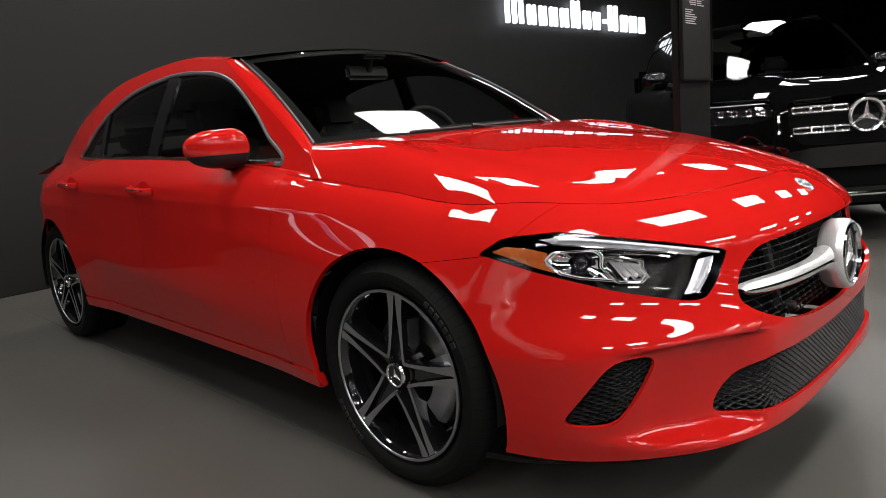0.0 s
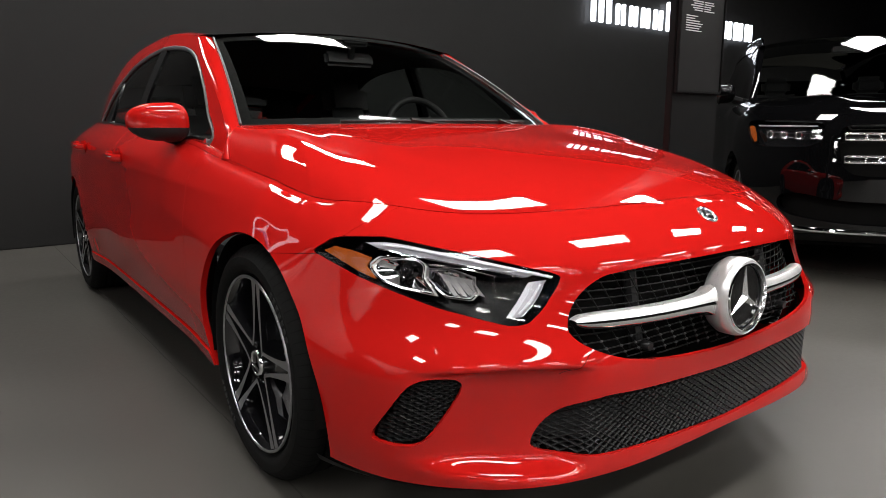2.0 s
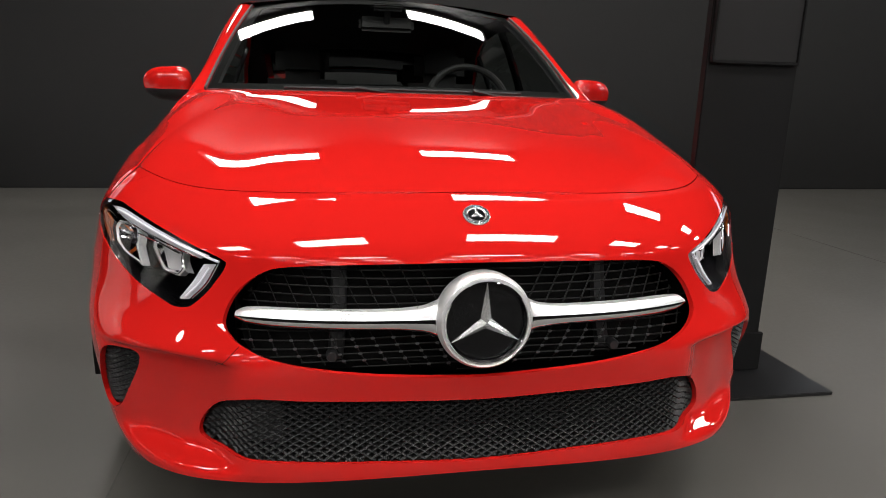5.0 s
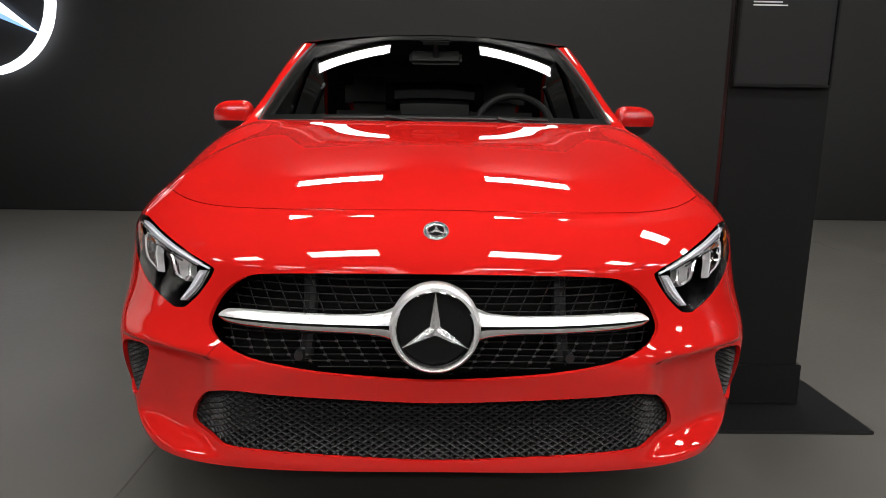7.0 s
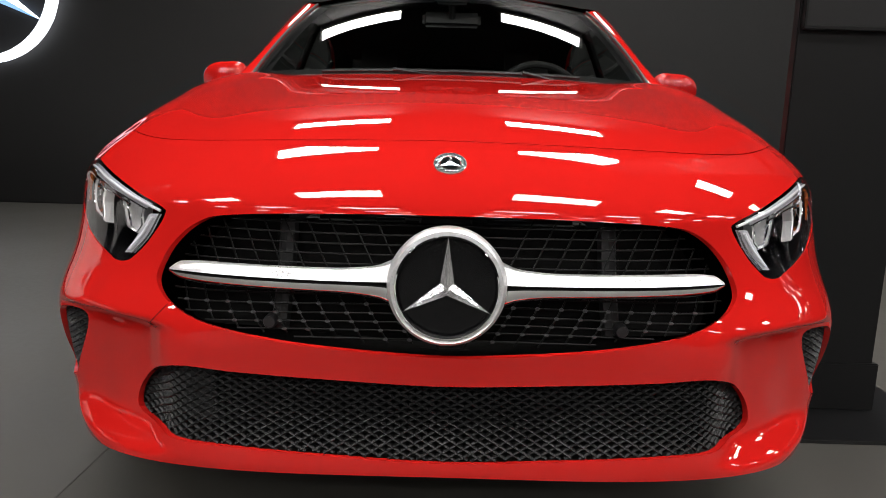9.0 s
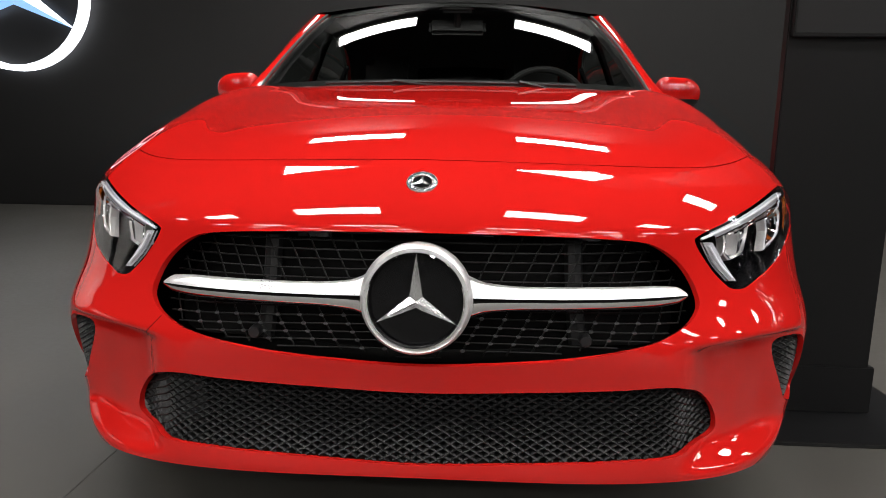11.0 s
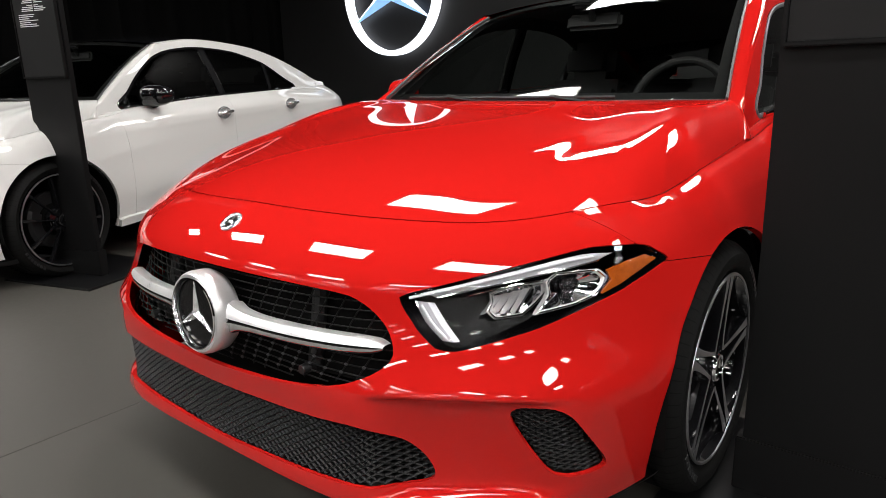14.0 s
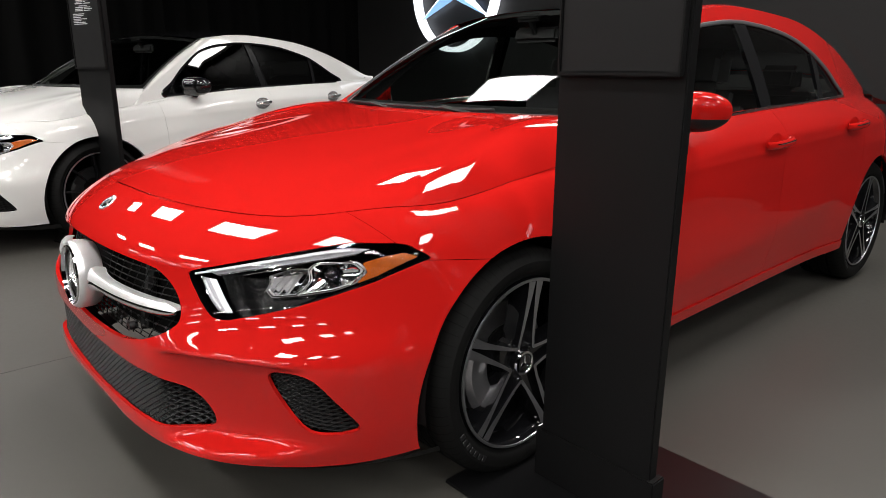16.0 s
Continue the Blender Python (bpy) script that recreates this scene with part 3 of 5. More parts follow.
        obj("wheel_bolt", moved(lathe([(0.011, -0.012), (0.011, 0.0), (0.008, 0.003)], 12), Matrix.Translation(np.array((-0.004, 0, 0)) + (np.array((0, np.cos(t0 + 0.628), np.sin(t0 + 0.628))) * 0.052))), dark, hub)
    obj("hub_cap", lathe([(0.001, 0.006), (0.02, 0.007), (0.031, 0.005), (0.036, 0.002), (0.04, -0.012), (0.068, -0.02), (0.07, -0.06)][::-1], 40), dark, hub)
    obj("cap_ring", lathe([(0.027, 0.0065), (0.0285, 0.0095), (0.034, 0.0085), (0.0365, 0.003), (0.03, 0.003)], 40, closed=True), CHROME, hub, "chrome ring of the hub cap")
    obj("cap_star", moved(star(0.025, 0.004, 0.2), pose(0.0075, 0, 0, 0, 0, 90)), CHROME, hub, angle=1)
    obj("brake_disc", lathe([(0.06, -0.075), (0.155, -0.075), (0.158, -0.078), (0.158, -0.098), (0.155, -0.1), (0.06, -0.1)], 64), PLASTIC if thin else STEEL, hub, "dark brake disc" if thin else "brushed steel brake disc")
    way = np.radians(-100 if s < 0 else 100) + np.linspace(-0.62, 0.62, 15)
    ring = [(-0.125, 0.105), (-0.035, 0.105), (-0.03, 0.115), (-0.03, 0.165), (-0.045, 0.18), (-0.125, 0.18)]
    v = np.array([(a, -r * np.sin(w), r * np.cos(w)) for w in way for a, r in ring])
    f = [(6 * i + k, 6 * i + (k + 1) % 6, 6 * i + 6 + (k + 1) % 6, 6 * i + 6 + k) for i in range(14) for k in range(6)]
    obj("brake_caliper", (v, f + [(0, 5, 4, 3, 2, 1), tuple(range(84, 90))]), PLASTIC if thin else MACHINED, hub, "dark brake caliper" if thin else "bright grey brake caliper")
    return hub


def headlight(car, shape, s):
    """A headlight on the side s: black housing, lamp modules, light guides, amber reflector, clear lens."""
    poly = sharp_outline(LIGHT)
    c = poly.mean(0)

    def on(x, z, sink):
        p = shape.front(np.asarray(x, float), np.asarray(z, float), sink)
        p[..., 0] *= s
        return p

    xs, zs = np.linspace(0.46, 0.85, 100), np.linspace(0.55, 0.76, 54)

    def surf(sink):
        return lambda u, v: on(u, v, np.full(np.shape(u), sink))

    def cut(grow):
        return lambda p, u, v: inside(poly, u, v) - grow

    core, RISE = (0, 0.6, 0.6), 0.011
    # a sloping bowl behind the lens
    k = len(poly)
    rings = []
    for f, sink in ((1.0, 0.003), (0.99, 0.012), (0.975, 0.045), (0.94, 0.105), (0.0, 0.115)):
        q = c + (poly - c) * f
        rings.append(on(q[:, 0], q[:, 1], np.full(k, sink)))
    v = np.concatenate(rings)
    f = [(i * k + j, i * k + (j + 1) % k, (i + 1) * k + (j + 1) % k, (i + 1) * k + j) for i in range(4) for j in range(k)]
    house = obj("headlight", (v, f), HOUSING, car, "black headlight housing")
    lens = patch(surf(0.0), xs, zs, cut(-0.002), rim=0.006, away=core)
    obj("lens", lens, CLEAR, house, "clear headlight lens").visible_shadow = False

    def band(pts, sink, r, name, material, label="", flat=1.0, n=8):
        q = np.array(pts, float)
        line = on(q[:, 0], q[:, 1] + RISE, np.full(len(q), sink))
        return obj(name, tube(line, r, n, flat=flat), material, house, label)

    u = np.linspace(0, 1, 26)

    def within(x, z, sink, far=0.058):
        """A place behind the lens: the inner lamp sits far back, the outer one nearer."""
        return on(x, z + RISE, sink) + far * np.array((-0.46 * s, 0.86, -0.22))

    def sweep(keys):
        q = np.array(keys, float)
        t = np.linspace(0, 1, len(q))
        return np.c_[keyed(t, q[:, 0])(u), keyed(t, q[:, 1])(u)]

    def strip(name, e1, e2, sink1, sink2, material, label="", bulge=0.0, at=None):
        p, q = sweep(e1), sweep(e2)
        at = at or (lambda x, z, sink: on(x, z + RISE, sink))
        return obj(name, ribbon(at(p[:, 0], p[:, 1], np.full(26, sink1)), at(q[:, 0], q[:, 1], np.full(26, sink2)), bulge, (0, -1, 0.4)), material, house, label)

    # the long light guide under the upper edge: smoked band, bright core, chrome edge below
    high = [(0.768, 0.718), (0.735, 0.721), (0.638, 0.699), (0.520, 0.666)]
    low = [(0.756, 0.710), (0.728, 0.703), (0.645, 0.684), (0.545, 0.656)]
    strip("light_guide", high, low, 0.006, 0.014, SMOKE, "long smoked light guide", 0.003)
    band(sweep([(0.745, 0.715), (0.72, 0.712), (0.64, 0.693), (0.50, 0.656)]), 0.003, 0.0028, "guide_core", FROST, "thin bright line of the light guide")
    band(sweep(low), 0.012, 0.0018, "guide_edge", CHROME, "thin chrome edge")
    band(sweep([(0.695, 0.681), (0.65, 0.676), (0.595, 0.660)]), 0.016, 0.0022, "trim_strip", CHROME, "thin chrome strip")
    # the upright daytime light: a bright outer edge and a ribbed smoked face
    strip("light_bar", [(0.541, 0.646), (0.564, 0.612), (0.592, 0.578)], [(0.530, 0.648), (0.553, 0.613), (0.583, 0.577)], 0.016, 0.008, FROST, "bright edge of the daytime light")
    strip("bar_face", [(0.530, 0.648), (0.553, 0.613), (0.583, 0.577)], [(0.508, 0.650), (0.531, 0.612), (0.563, 0.580)], 0.008, 0.014, SMOKE, "smoked ribbed face of the daytime light", 0.002)
    band(sweep([(0.509, 0.650), (0.532, 0.612), (0.564, 0.580)]), 0.010, 0.0016, "bar_edge", CHROME, "thin chrome edge")
    band(sweep([(0.521, 0.643), (0.542, 0.612), (0.570, 0.584)]), 0.006, 0.0028, "bar_rib", FROST, "frosted rib")

    def ringed(outline, n):
        """An even run of n points round an outline."""
        q = np.array(outline, float)
        w = np.concatenate([q, q[:1]])
        d = np.concatenate([[0], np.cumsum(np.hypot(*np.diff(w, axis=0).T))])
        t = np.linspace(0, d[-1], n, endpoint=False)
        return np.c_[np.interp(t, d, w[:, 0]), np.interp(t, d, w[:, 1])]

    def bowl(rings, name, material, label, angle=18):
        n = len(rings[0])
        v = np.concatenate(rings)
        f = [(i * n + j, i * n + (j + 1) % n, (i + 1) * n + (j + 1) % n, (i + 1) * n + j) for i in range(len(rings) - 1) for j in range(n)]
        return obj(name, (v, f), material, house, label, angle)

    # outer lamp: a faceted bowl round a dark projector
    rim = ringed([(0.772, 0.672), (0.760, 0.688), (0.705, 0.690), (0.697, 0.676), (0.703, 0.650), (0.690, 0.620), (0.738, 0.629), (0.760, 0.640), (0.771, 0.655)], 36)
    mid = np.array((0.730, 0.661))
    rim = mid + (rim - mid) * (1.04, 1.12)
    t = np.arctan2(rim[:, 1] - mid[1], rim[:, 0] - mid[0])
    eye = mid + 0.0165 * np.c_[np.cos(t), np.sin(t)]
    rows = [within(q[:, 0], q[:, 1], np.full(36, d), 0.016) for q, d in ((rim, 0.025), (rim, 0.008), (mid + (rim - mid) * 0.92, 0.006), (mid + (rim - mid) * 0.84, 0.010), ((rim + eye) / 2, 0.017), (eye, 0.027))]
    bowl(rows[:4], "lamp_frame", MIRRORED, "bright frame of the outer lamp")
    bowl(rows[3:], "lamp_bowl", CHROME, "mirrored reflector bowl")
    obj("lamp_rim", tube(rows[2], 0.0013, 6, True), CHROME, house, "thin chrome lamp rim")
    p = within(np.array([mid[0]]), np.array([mid[1]]), np.array([0.024]), 0.016)[0]
    obj("projector", moved(lathe([(0.001, -0.014), (0.007, -0.0125), (0.0125, -0.008), (0.0155, 0.0), (0.017, 0.012)], 28, "y"), Matrix.Translation(p) @ pose(0, 0, 0, 0, 0, s * 38)), GLOSS, house, "dark glass projector lens")
    # inner lamp: a chrome frame with slanted upright facets
    rim = ringed([(0.697, 0.672), (0.660, 0.676), (0.618, 0.656), (0.622, 0.640), (0.617, 0.622), (0.632, 0.607), (0.672, 0.612), (0.688, 0.632), (0.700, 0.653)], 36)
    mid = rim.mean(0)
    rows = [within(q[:, 0], q[:, 1], np.full(36, d)) for q, d in ((rim, 0.025), (rim, 0.009), (mid + (rim - mid) * 0.92, 0.007), (mid + (rim - mid) * 0.84, 0.012), (mid + (rim - mid) * 0.7, 0.025), (mid + (rim - mid) * 0.02, 0.028))]
    bowl(rows[:4], "lamp_frame", MIRRORED, "bright frame of the inner lamp")
    bowl(rows[3:], "lamp_bowl", CHROME, "mirrored reflector bowl")
    obj("lamp_rim", tube(rows[2], 0.0013, 6, True), CHROME, house, "thin chrome lamp rim")
    for k in range(4):
        x0 = 0.681 - 0.0145 * k
        top = [(x0 + 0.003, 0.664 - 0.0035 * k), (x0 - 0.006, 0.64 - 0.002 * k), (x0 - 0.014, 0.618 + 0.0005 * k)]
        nxt = [(a - 0.0075, b - 0.001) for a, b in top]
        end = [(a - 0.0145, b - 0.003) for a, b in top]
        strip("lamp_facet", top, nxt, 0.024, 0.010, CHROME, "slanted chrome facet", at=within)
        strip("lamp_facet", nxt, end, 0.010, 0.024, MIRRORED, "slanted chrome facet", at=within)
    amb = np.array([(0.822, 0.691), (0.808, 0.705), (0.79, 0.699), (0.771, 0.686), (0.779, 0.665), (0.768, 0.640), (0.79, 0.655), (0.808, 0.674)])
    obj("side_reflector", patch(surf(0.008), np.linspace(0.74, 0.83, 40), np.linspace(0.63, 0.74, 40), lambda p, a, b: inside(amb, a, b - RISE), rim=0.006, away=core), AMBER, house, "amber side reflector")
    band(sweep([(0.775, 0.670), (0.769, 0.655), (0.762, 0.638)]), 0.008, 0.0014, "reflector_edge", CHROME, "thin chrome edge")
    return house


def compact_car(name, label, m, paint, sedan=False, fine=1.0, dark=GLOSS, face=MACHINED, cap=None, side_glass=TINTED, chrome=CHROME):
    """A compact five-door car or its saloon, built panel by panel."""
    sh = Shape(sedan)
    car = thing(name, label, "car", m @ Matrix.Translation((0, 0, -0.022)))
    cap = cap or paint
    g = lambda n: max(8, int(n * fine))  # noqa: E731
    grille, intake, vent, light = rounded(both(GRILLE)), rounded(both(INTAKE)), rounded(VENT), sharp_outline(LIGHT)
    B = sh.BASE
    gap = 0.0007
    arch = lambda p, y0: np.hypot(p[..., 1] - y0, p[..., 2] - 0.336) - (0.366 if y0 == 0 else 0.362)  # noqa: E731

    def seam(p):
        """The line between bumper and wing: from the hood's corner to the lamp's tip, then back to the wheel arch."""
        front = p[..., 1] + 0.345 + 0.9 * np.clip(p[..., 2] - 0.69, 0, 0.2)
        return np.minimum(front, np.maximum(p[..., 2] - 0.694 + 0.12 * (p[..., 1] + 0.345), p[..., 1] + 0.1))

    def bumper(p, u, v):
        ax, z = np.abs(p[..., 0]), p[..., 2]
        keep = np.maximum(seam(p) + gap, -arch(p, 0))
        for o, xx in ((grille, p[..., 0]), (intake, p[..., 0]), (vent, ax), (light, ax)):
            keep = np.maximum(keep, -inside(o, xx, z))
        return keep

    lip = keyed([0, 0.3, 0.6, 0.8, 1.0, 1.14], [0.03, 0.025, 0.005, 0.003, 0.005, 0.045])  # the hood's edge
    us = np.concatenate([-np.linspace(0, 1.0, g(250))[:0:-1], np.linspace(0, 1.0, g(250))])
    nose = patch(sh.bonnet, np.linspace(-0.8, 0.8, g(200)), np.linspace(0, 0.05, g(20)), lambda p, u, v: np.maximum(v - lip(np.abs(u)) + 0.0035, seam(p) + gap), rim=0.0)
    obj("front_bumper", merge(patch(sh.skin, us, np.linspace(0, 1, g(210)), bumper, rim=0.011), nose), paint, car)
    obj("splitter", patch(lambda u, v: sh.skin(u, 0 * v) + np.stack([0 * u, 0.02 + 0.1 * v, -0.012 - 0.03 * v], -1), np.linspace(-0.9, 0.9, 80), np.linspace(0, 1, 5), None, rim=0), PLASTIC, car, "black lower edge of the bumper")

    def hood(p, u, v):
        return np.maximum(lip(np.abs(u)) - v, v - 0.995)

    obj("hood", patch(sh.bonnet, np.linspace(-sh.HOOD_END, sh.HOOD_END, g(380)), np.linspace(0, 1, g(200)), hood, rim=0.015), paint, car)

    def wingtop(p, u, v):
        return np.maximum(v - lip(np.abs(u)) + 0.0035, gap - seam(p))

    for s in (1, -1):
        f = (lambda vf: vf) if s > 0 else flip
        # wing: flank part and the strip beside the hood
        wing = patch(sh.skin, np.linspace(0.6, 1.2, g(130)), np.linspace(0, 1, g(110)),
                     lambda p, u, v: np.maximum.reduce([-seam(p) + gap, p[..., 1] - 0.50 + gap, -arch(p, 0), -inside(light, p[..., 0], p[..., 2])]), rim=0.018)
        strip = patch(sh.bonnet, np.linspace(0.5, sh.HOOD_END, g(140)), np.linspace(0, 0.07, g(26)), wingtop, rim=0.0)
        obj("front_wing", f(merge(wing, strip)), paint, car)
        doors = []
        for nm, y0, y1 in (("front_door", 0.5, 1.5), ("rear_door", 1.5, 2.42)):
            door = obj(nm, f(patch(sh.skin, np.linspace(1.15, 1.95, g(150)), np.linspace(0, 1, g(100)),
                                   lambda p, u, v, y0=y0, y1=y1: np.maximum.reduce([y0 + gap - p[..., 1], p[..., 1] - y1 + gap, -arch(p, B) + gap, sh.bottom(u) + 0.05 - p[..., 2]]), rim=0.02)), paint, car)
            doors.append(door)
            hy, hz = (1.395, 0.856) if nm == "front_door" else (2.235, 0.884)
            hx = float(sh.width(np.array(hy), np.array(hz)))
            cup = lathe([(0.001, -0.012), (0.03, -0.010), (0.042, -0.002), (0.046, 0.0015)], 32)
            cup = moved(cup, Matrix.Translation((hx, hy - 0.01, hz - 0.004)) @ Matrix.Diagonal((1, 1.6 if sedan else 1.35, 0.95 if sedan else 0.85, 1)))
            obj("handle_cup", f(cup), POLISH if sedan else paint, door, "chrome handle cup" if sedan else "")
            t = np.linspace(-1, 1, 21)
            bar = np.c_[hx + 0.026 + 0.012 * (1 - t**4) - 0.018 * np.abs(t) ** 6, hy + (0.066 if sedan else 0.098) * t, hz + 0.006 * t]
            obj("door_handle", f(tube(bar, (0.011 if sedan else 0.0145) + 0.002 * (1 - t * t), 10, flat=0.8)), POLISH if sedan else paint, door)
            obj("handle_trim", f(tube(bar[2:-2] + (0.008, 0, 0.003), 0.005, 8)), CHROME, door, "thin chrome strip on the handle")
        obj("side_sill", f(patch(sh.skin, np.linspace(1.1, 1.95, g(90)), np.linspace(0, 0.4, 20),
                                 lambda p, u, v: np.maximum.reduce([p[..., 2] - sh.bottom(u) - 0.047, -arch(p, 0), -arch(p, B), 0.36 - p[..., 1]]), rim=0.03, lift=0.024 if sedan else 0.006)), paint, car)
        obj("rear_quarter", f(patch(sh.skin, np.linspace(1.75, 3.0, g(170)), np.linspace(0, 1, g(90)),
                                    lambda p, u, v: np.maximum.reduce([2.42 + gap - p[..., 1], -arch(p, B)]), rim=0.02)), paint, car)
        # greenhouse side
        if sedan:
            win = [(0.60, 0.926), (1.5, 0.975), (2.50, 1.0), (2.36, 1.085), (2.13, 1.205), (1.85, 1.275), (1.68, 1.294), (1.5, 1.302), (1.35, 1.299), (1.2, 1.285), (1.1, 1.266), (1.0, 1.232), (0.9, 1.175), (0.8, 1.105), (0.7, 1.02)]
        else:
            win = [(0.60, 0.926), (1.5, 0.975), (2.44, 1.0), (2.37, 1.067), (2.28, 1.13), (2.16, 1.192), (2.02, 1.243), (1.88, 1.274), (1.7, 1.295), (1.5, 1.304), (1.35, 1.3), (1.2, 1.285), (1.1, 1.266), (1.0, 1.232), (0.9, 1.175), (0.8, 1.105), (0.7, 1.02)]
        outline = sharp_outline(win, 8)
        side = lambda u, v: np.stack([sh.side_x(u, v), u, v], -1)  # noqa: E731
        pillar = lambda z: 0.49 + (z - 0.98) * 1.729  # noqa: E731
        end = 3.15 if sedan else 3.05
        frame_sdf = lambda p, u, v: np.maximum.reduce([pillar(v) - u, v - sh.rail(u), sh.shoulder(1 + u / B) - 0.012 - v, -(inside(outline, u, v) - 0.012), u - end])  # noqa: E731
        obj("side_frame", f(patch(side, np.linspace(0.32, end + 0.02, g(260)), np.linspace(0.86, 1.39, g(110)), frame_sdf, rim=0.02)), paint, car)
        ledge = sh.skin(np.linspace(1.13, 2.6, 70), np.ones(70))
        ly = np.minimum(ledge[:, 1], end)
        lz = sh.shoulder(1 + ly / B) + 0.012
        obj("shoulder_ledge", f(ribbon(ledge - (0.003, 0, 0), np.c_[np.minimum(sh.side_x(ly, lz), ledge[:, 0]), ly, lz], 0.004, (0.3, 0, 1))), paint, car)
        grown = outline + 0.006 * (outline - outline.mean(0)) / (np.linalg.norm(outline - outline.mean(0), axis=1, keepdims=True))
        obj("window_trim", f(tube(np.c_[sh.side_x(grown[:, 0], grown[:, 1]) - 0.001, grown], 0.0085, 8, True, 0.6)), GREY if chrome is CHROME else GLOSS, car, "satin grey trim round the side windows")
        low = np.linspace(0.61, 2.42, 60)
        lz = np.interp(low, [w[0] for w in win[:3]], [w[1] for w in win[:3]]) - 0.004
        obj("belt_trim", f(tube(np.c_[sh.side_x(low, lz) + 0.007, low, lz + 0.006], 0.0085, 8)), chrome, car, "bright strip under the side windows")
        panes = (("front_window", 0.55, 1.46, side_glass), ("rear_window", 1.545, 2.12, side_glass), ("quarter_window", 2.15, 2.6, side_glass))
        for (nm, y0, y1, gl), door in zip(panes, (doors[0], doors[1], car)):
            slope = 0.10 if nm != "quarter_window" else -0.16
            sd = lambda p, u, v, y0=y0, y1=y1, sl=slope: np.maximum.reduce([inside(outline, u, v) - 0.004, y0 - u - (sl * (v - 1.1) if y0 > 1 else 0), u - y1 + 0.10 * (v - 1.1) * (1 if y1 < 2 else -1.4)])  # noqa: E731
            ob = obj(nm, f(patch(side, np.linspace(0.55, 2.6, g(150)), np.linspace(0.9, 1.34, g(50)), sd, rim=0.0, lift=-0.008)), gl, door)
            ob.visible_shadow = False
        for y0, y1 in ((1.455, 1.55), (2.11, 2.16)) if not sedan else ((1.47, 1.53), (2.115, 2.15)):
            k = 1 if y0 < 2 else -1.4
            sd = lambda p, u, v, y0=y0, y1=y1, k=k: np.maximum.reduce([inside(outline, u, v) - 0.003, y0 - u - 0.10 * (v - 1.1) * k, u - y1 + 0.10 * (v - 1.1) * k])  # noqa: E731
            obj("window_post", f(patch(side, np.linspace(1.35, 2.3, 120), np.linspace(0.9, 1.34, 40), sd, rim=0.015, lift=-0.002)), GLOSS, car, "gloss black window post")
        # windscreen pillar: between glass edge, hood end and side frame
        zz = np.linspace(sh.shoulder(np.array(1.14)), 1.329, 40)
        e2 = np.c_[sh.side_x(pillar(zz), zz), pillar(zz), zz]
        r = np.clip((zz - 0.979) / (1.327 - 0.979), 0, 1)
        sc = sh.screen(np.ones(40), r)
        b = np.clip((zz - zz[0]) / (0.979 - zz[0]), 0, 1)
        hc = sh.bonnet(np.full(40, sh.HOOD_END), b)
        e1 = np.where((zz < 0.979)[:, None], hc, sc)
        obj("windscreen_pillar", f(ribbon(e1 - (0.0, 0, 0.004), e2 + (0, 0.006, 0), 0.012, (0.6, -0.6, 0.4), 8)), paint, car)
        obj("pillar_trim", f(ribbon((e1 + (-0.035, 0.012, -0.012))[8:], (e2 + (-0.022, 0.03, -0.004))[8:], 0.004, (0.6, -0.6, 0.4), 5)), CLOTH, car, "dark inner trim of the windscreen pillar")
        rs = np.linspace(0, 0.975, 40)
        obj("windscreen_trim", f(tube(sh.screen(np.full(40, 1.0), rs) + (0.004, -0.002, 0.003), 0.0055, 8, flat=0.8)), SCREENTRIM, car, "grey strip along the windscreen edge")
        # roof side: red rail outside the black roof
        ys = np.linspace(1.082, end, 70)
        rx = sh.side_x(ys, sh.rail(ys))
        e2 = np.c_[rx, ys, sh.rail(ys)]
        inner = rx * 0.905
        e1 = np.c_[inner, ys, sh.rail(ys) + sh.crown(ys) * (1 - 0.905**2)]
        obj("roof_rail", f(ribbon(e1, e2, 0.003, (0.4, 0, 1), 7)), paint, car)
        obj("pillar_lining", f(patch(side, np.linspace(0.6, end, 90), np.linspace(0.95, 1.36, 40), lambda p, u, v: np.maximum.reduce([pillar(v) + 0.03 - u, v - sh.rail(u) + 0.004, -(inside(outline, u, v) + 0.002), 0.96 - v]), rim=0.0, lift=-0.03)), CLOTH, car, "dark inner pillar lining")
        # mirror
        c = np.array((0.872, 0.80, 0.992))
        th, ph = np.meshgrid(np.linspace(0, 2 * np.pi, 40, endpoint=False), np.linspace(-np.pi / 2, np.pi / 2, 22), indexing="ij")

        def shell(th, ph):
            cx, cy, cz = np.cos(ph) * np.cos(th), np.cos(ph) * np.sin(th), np.sin(ph)
            sx = np.sign(cx) * np.abs(cx) ** 0.62 * 0.096
            taper = 1 - 0.28 * np.clip(cx, -1, 1)
            return np.stack([sx, np.where(cy > 0, 0.028, 0.068) * np.sign(cy) * np.abs(cy) ** 0.75 * taper + 0.03 * cx, np.sign(cz) * np.abs(cz) ** 0.8 * 0.065 * taper + 0.004 * cx], -1) + c

        top = patch(shell, np.linspace(0, 2 * np.pi, 49), np.linspace(-1.55, 1.55, 40), lambda p, u, v: c[2] - 0.020 - p[..., 2], rim=0.004, away=c)
        bot = patch(shell, np.linspace(0, 2 * np.pi, 49), np.linspace(-1.55, 1.55, 40), lambda p, u, v: p[..., 2] - c[2] + 0.021, rim=0.004, away=c)
        mirror = obj("side_mirror", f(bot), PLASTIC if cap is paint else GLOSS, car, "black lower shell of the mirror")
        obj("mirror_cap", f(top), cap, mirror)
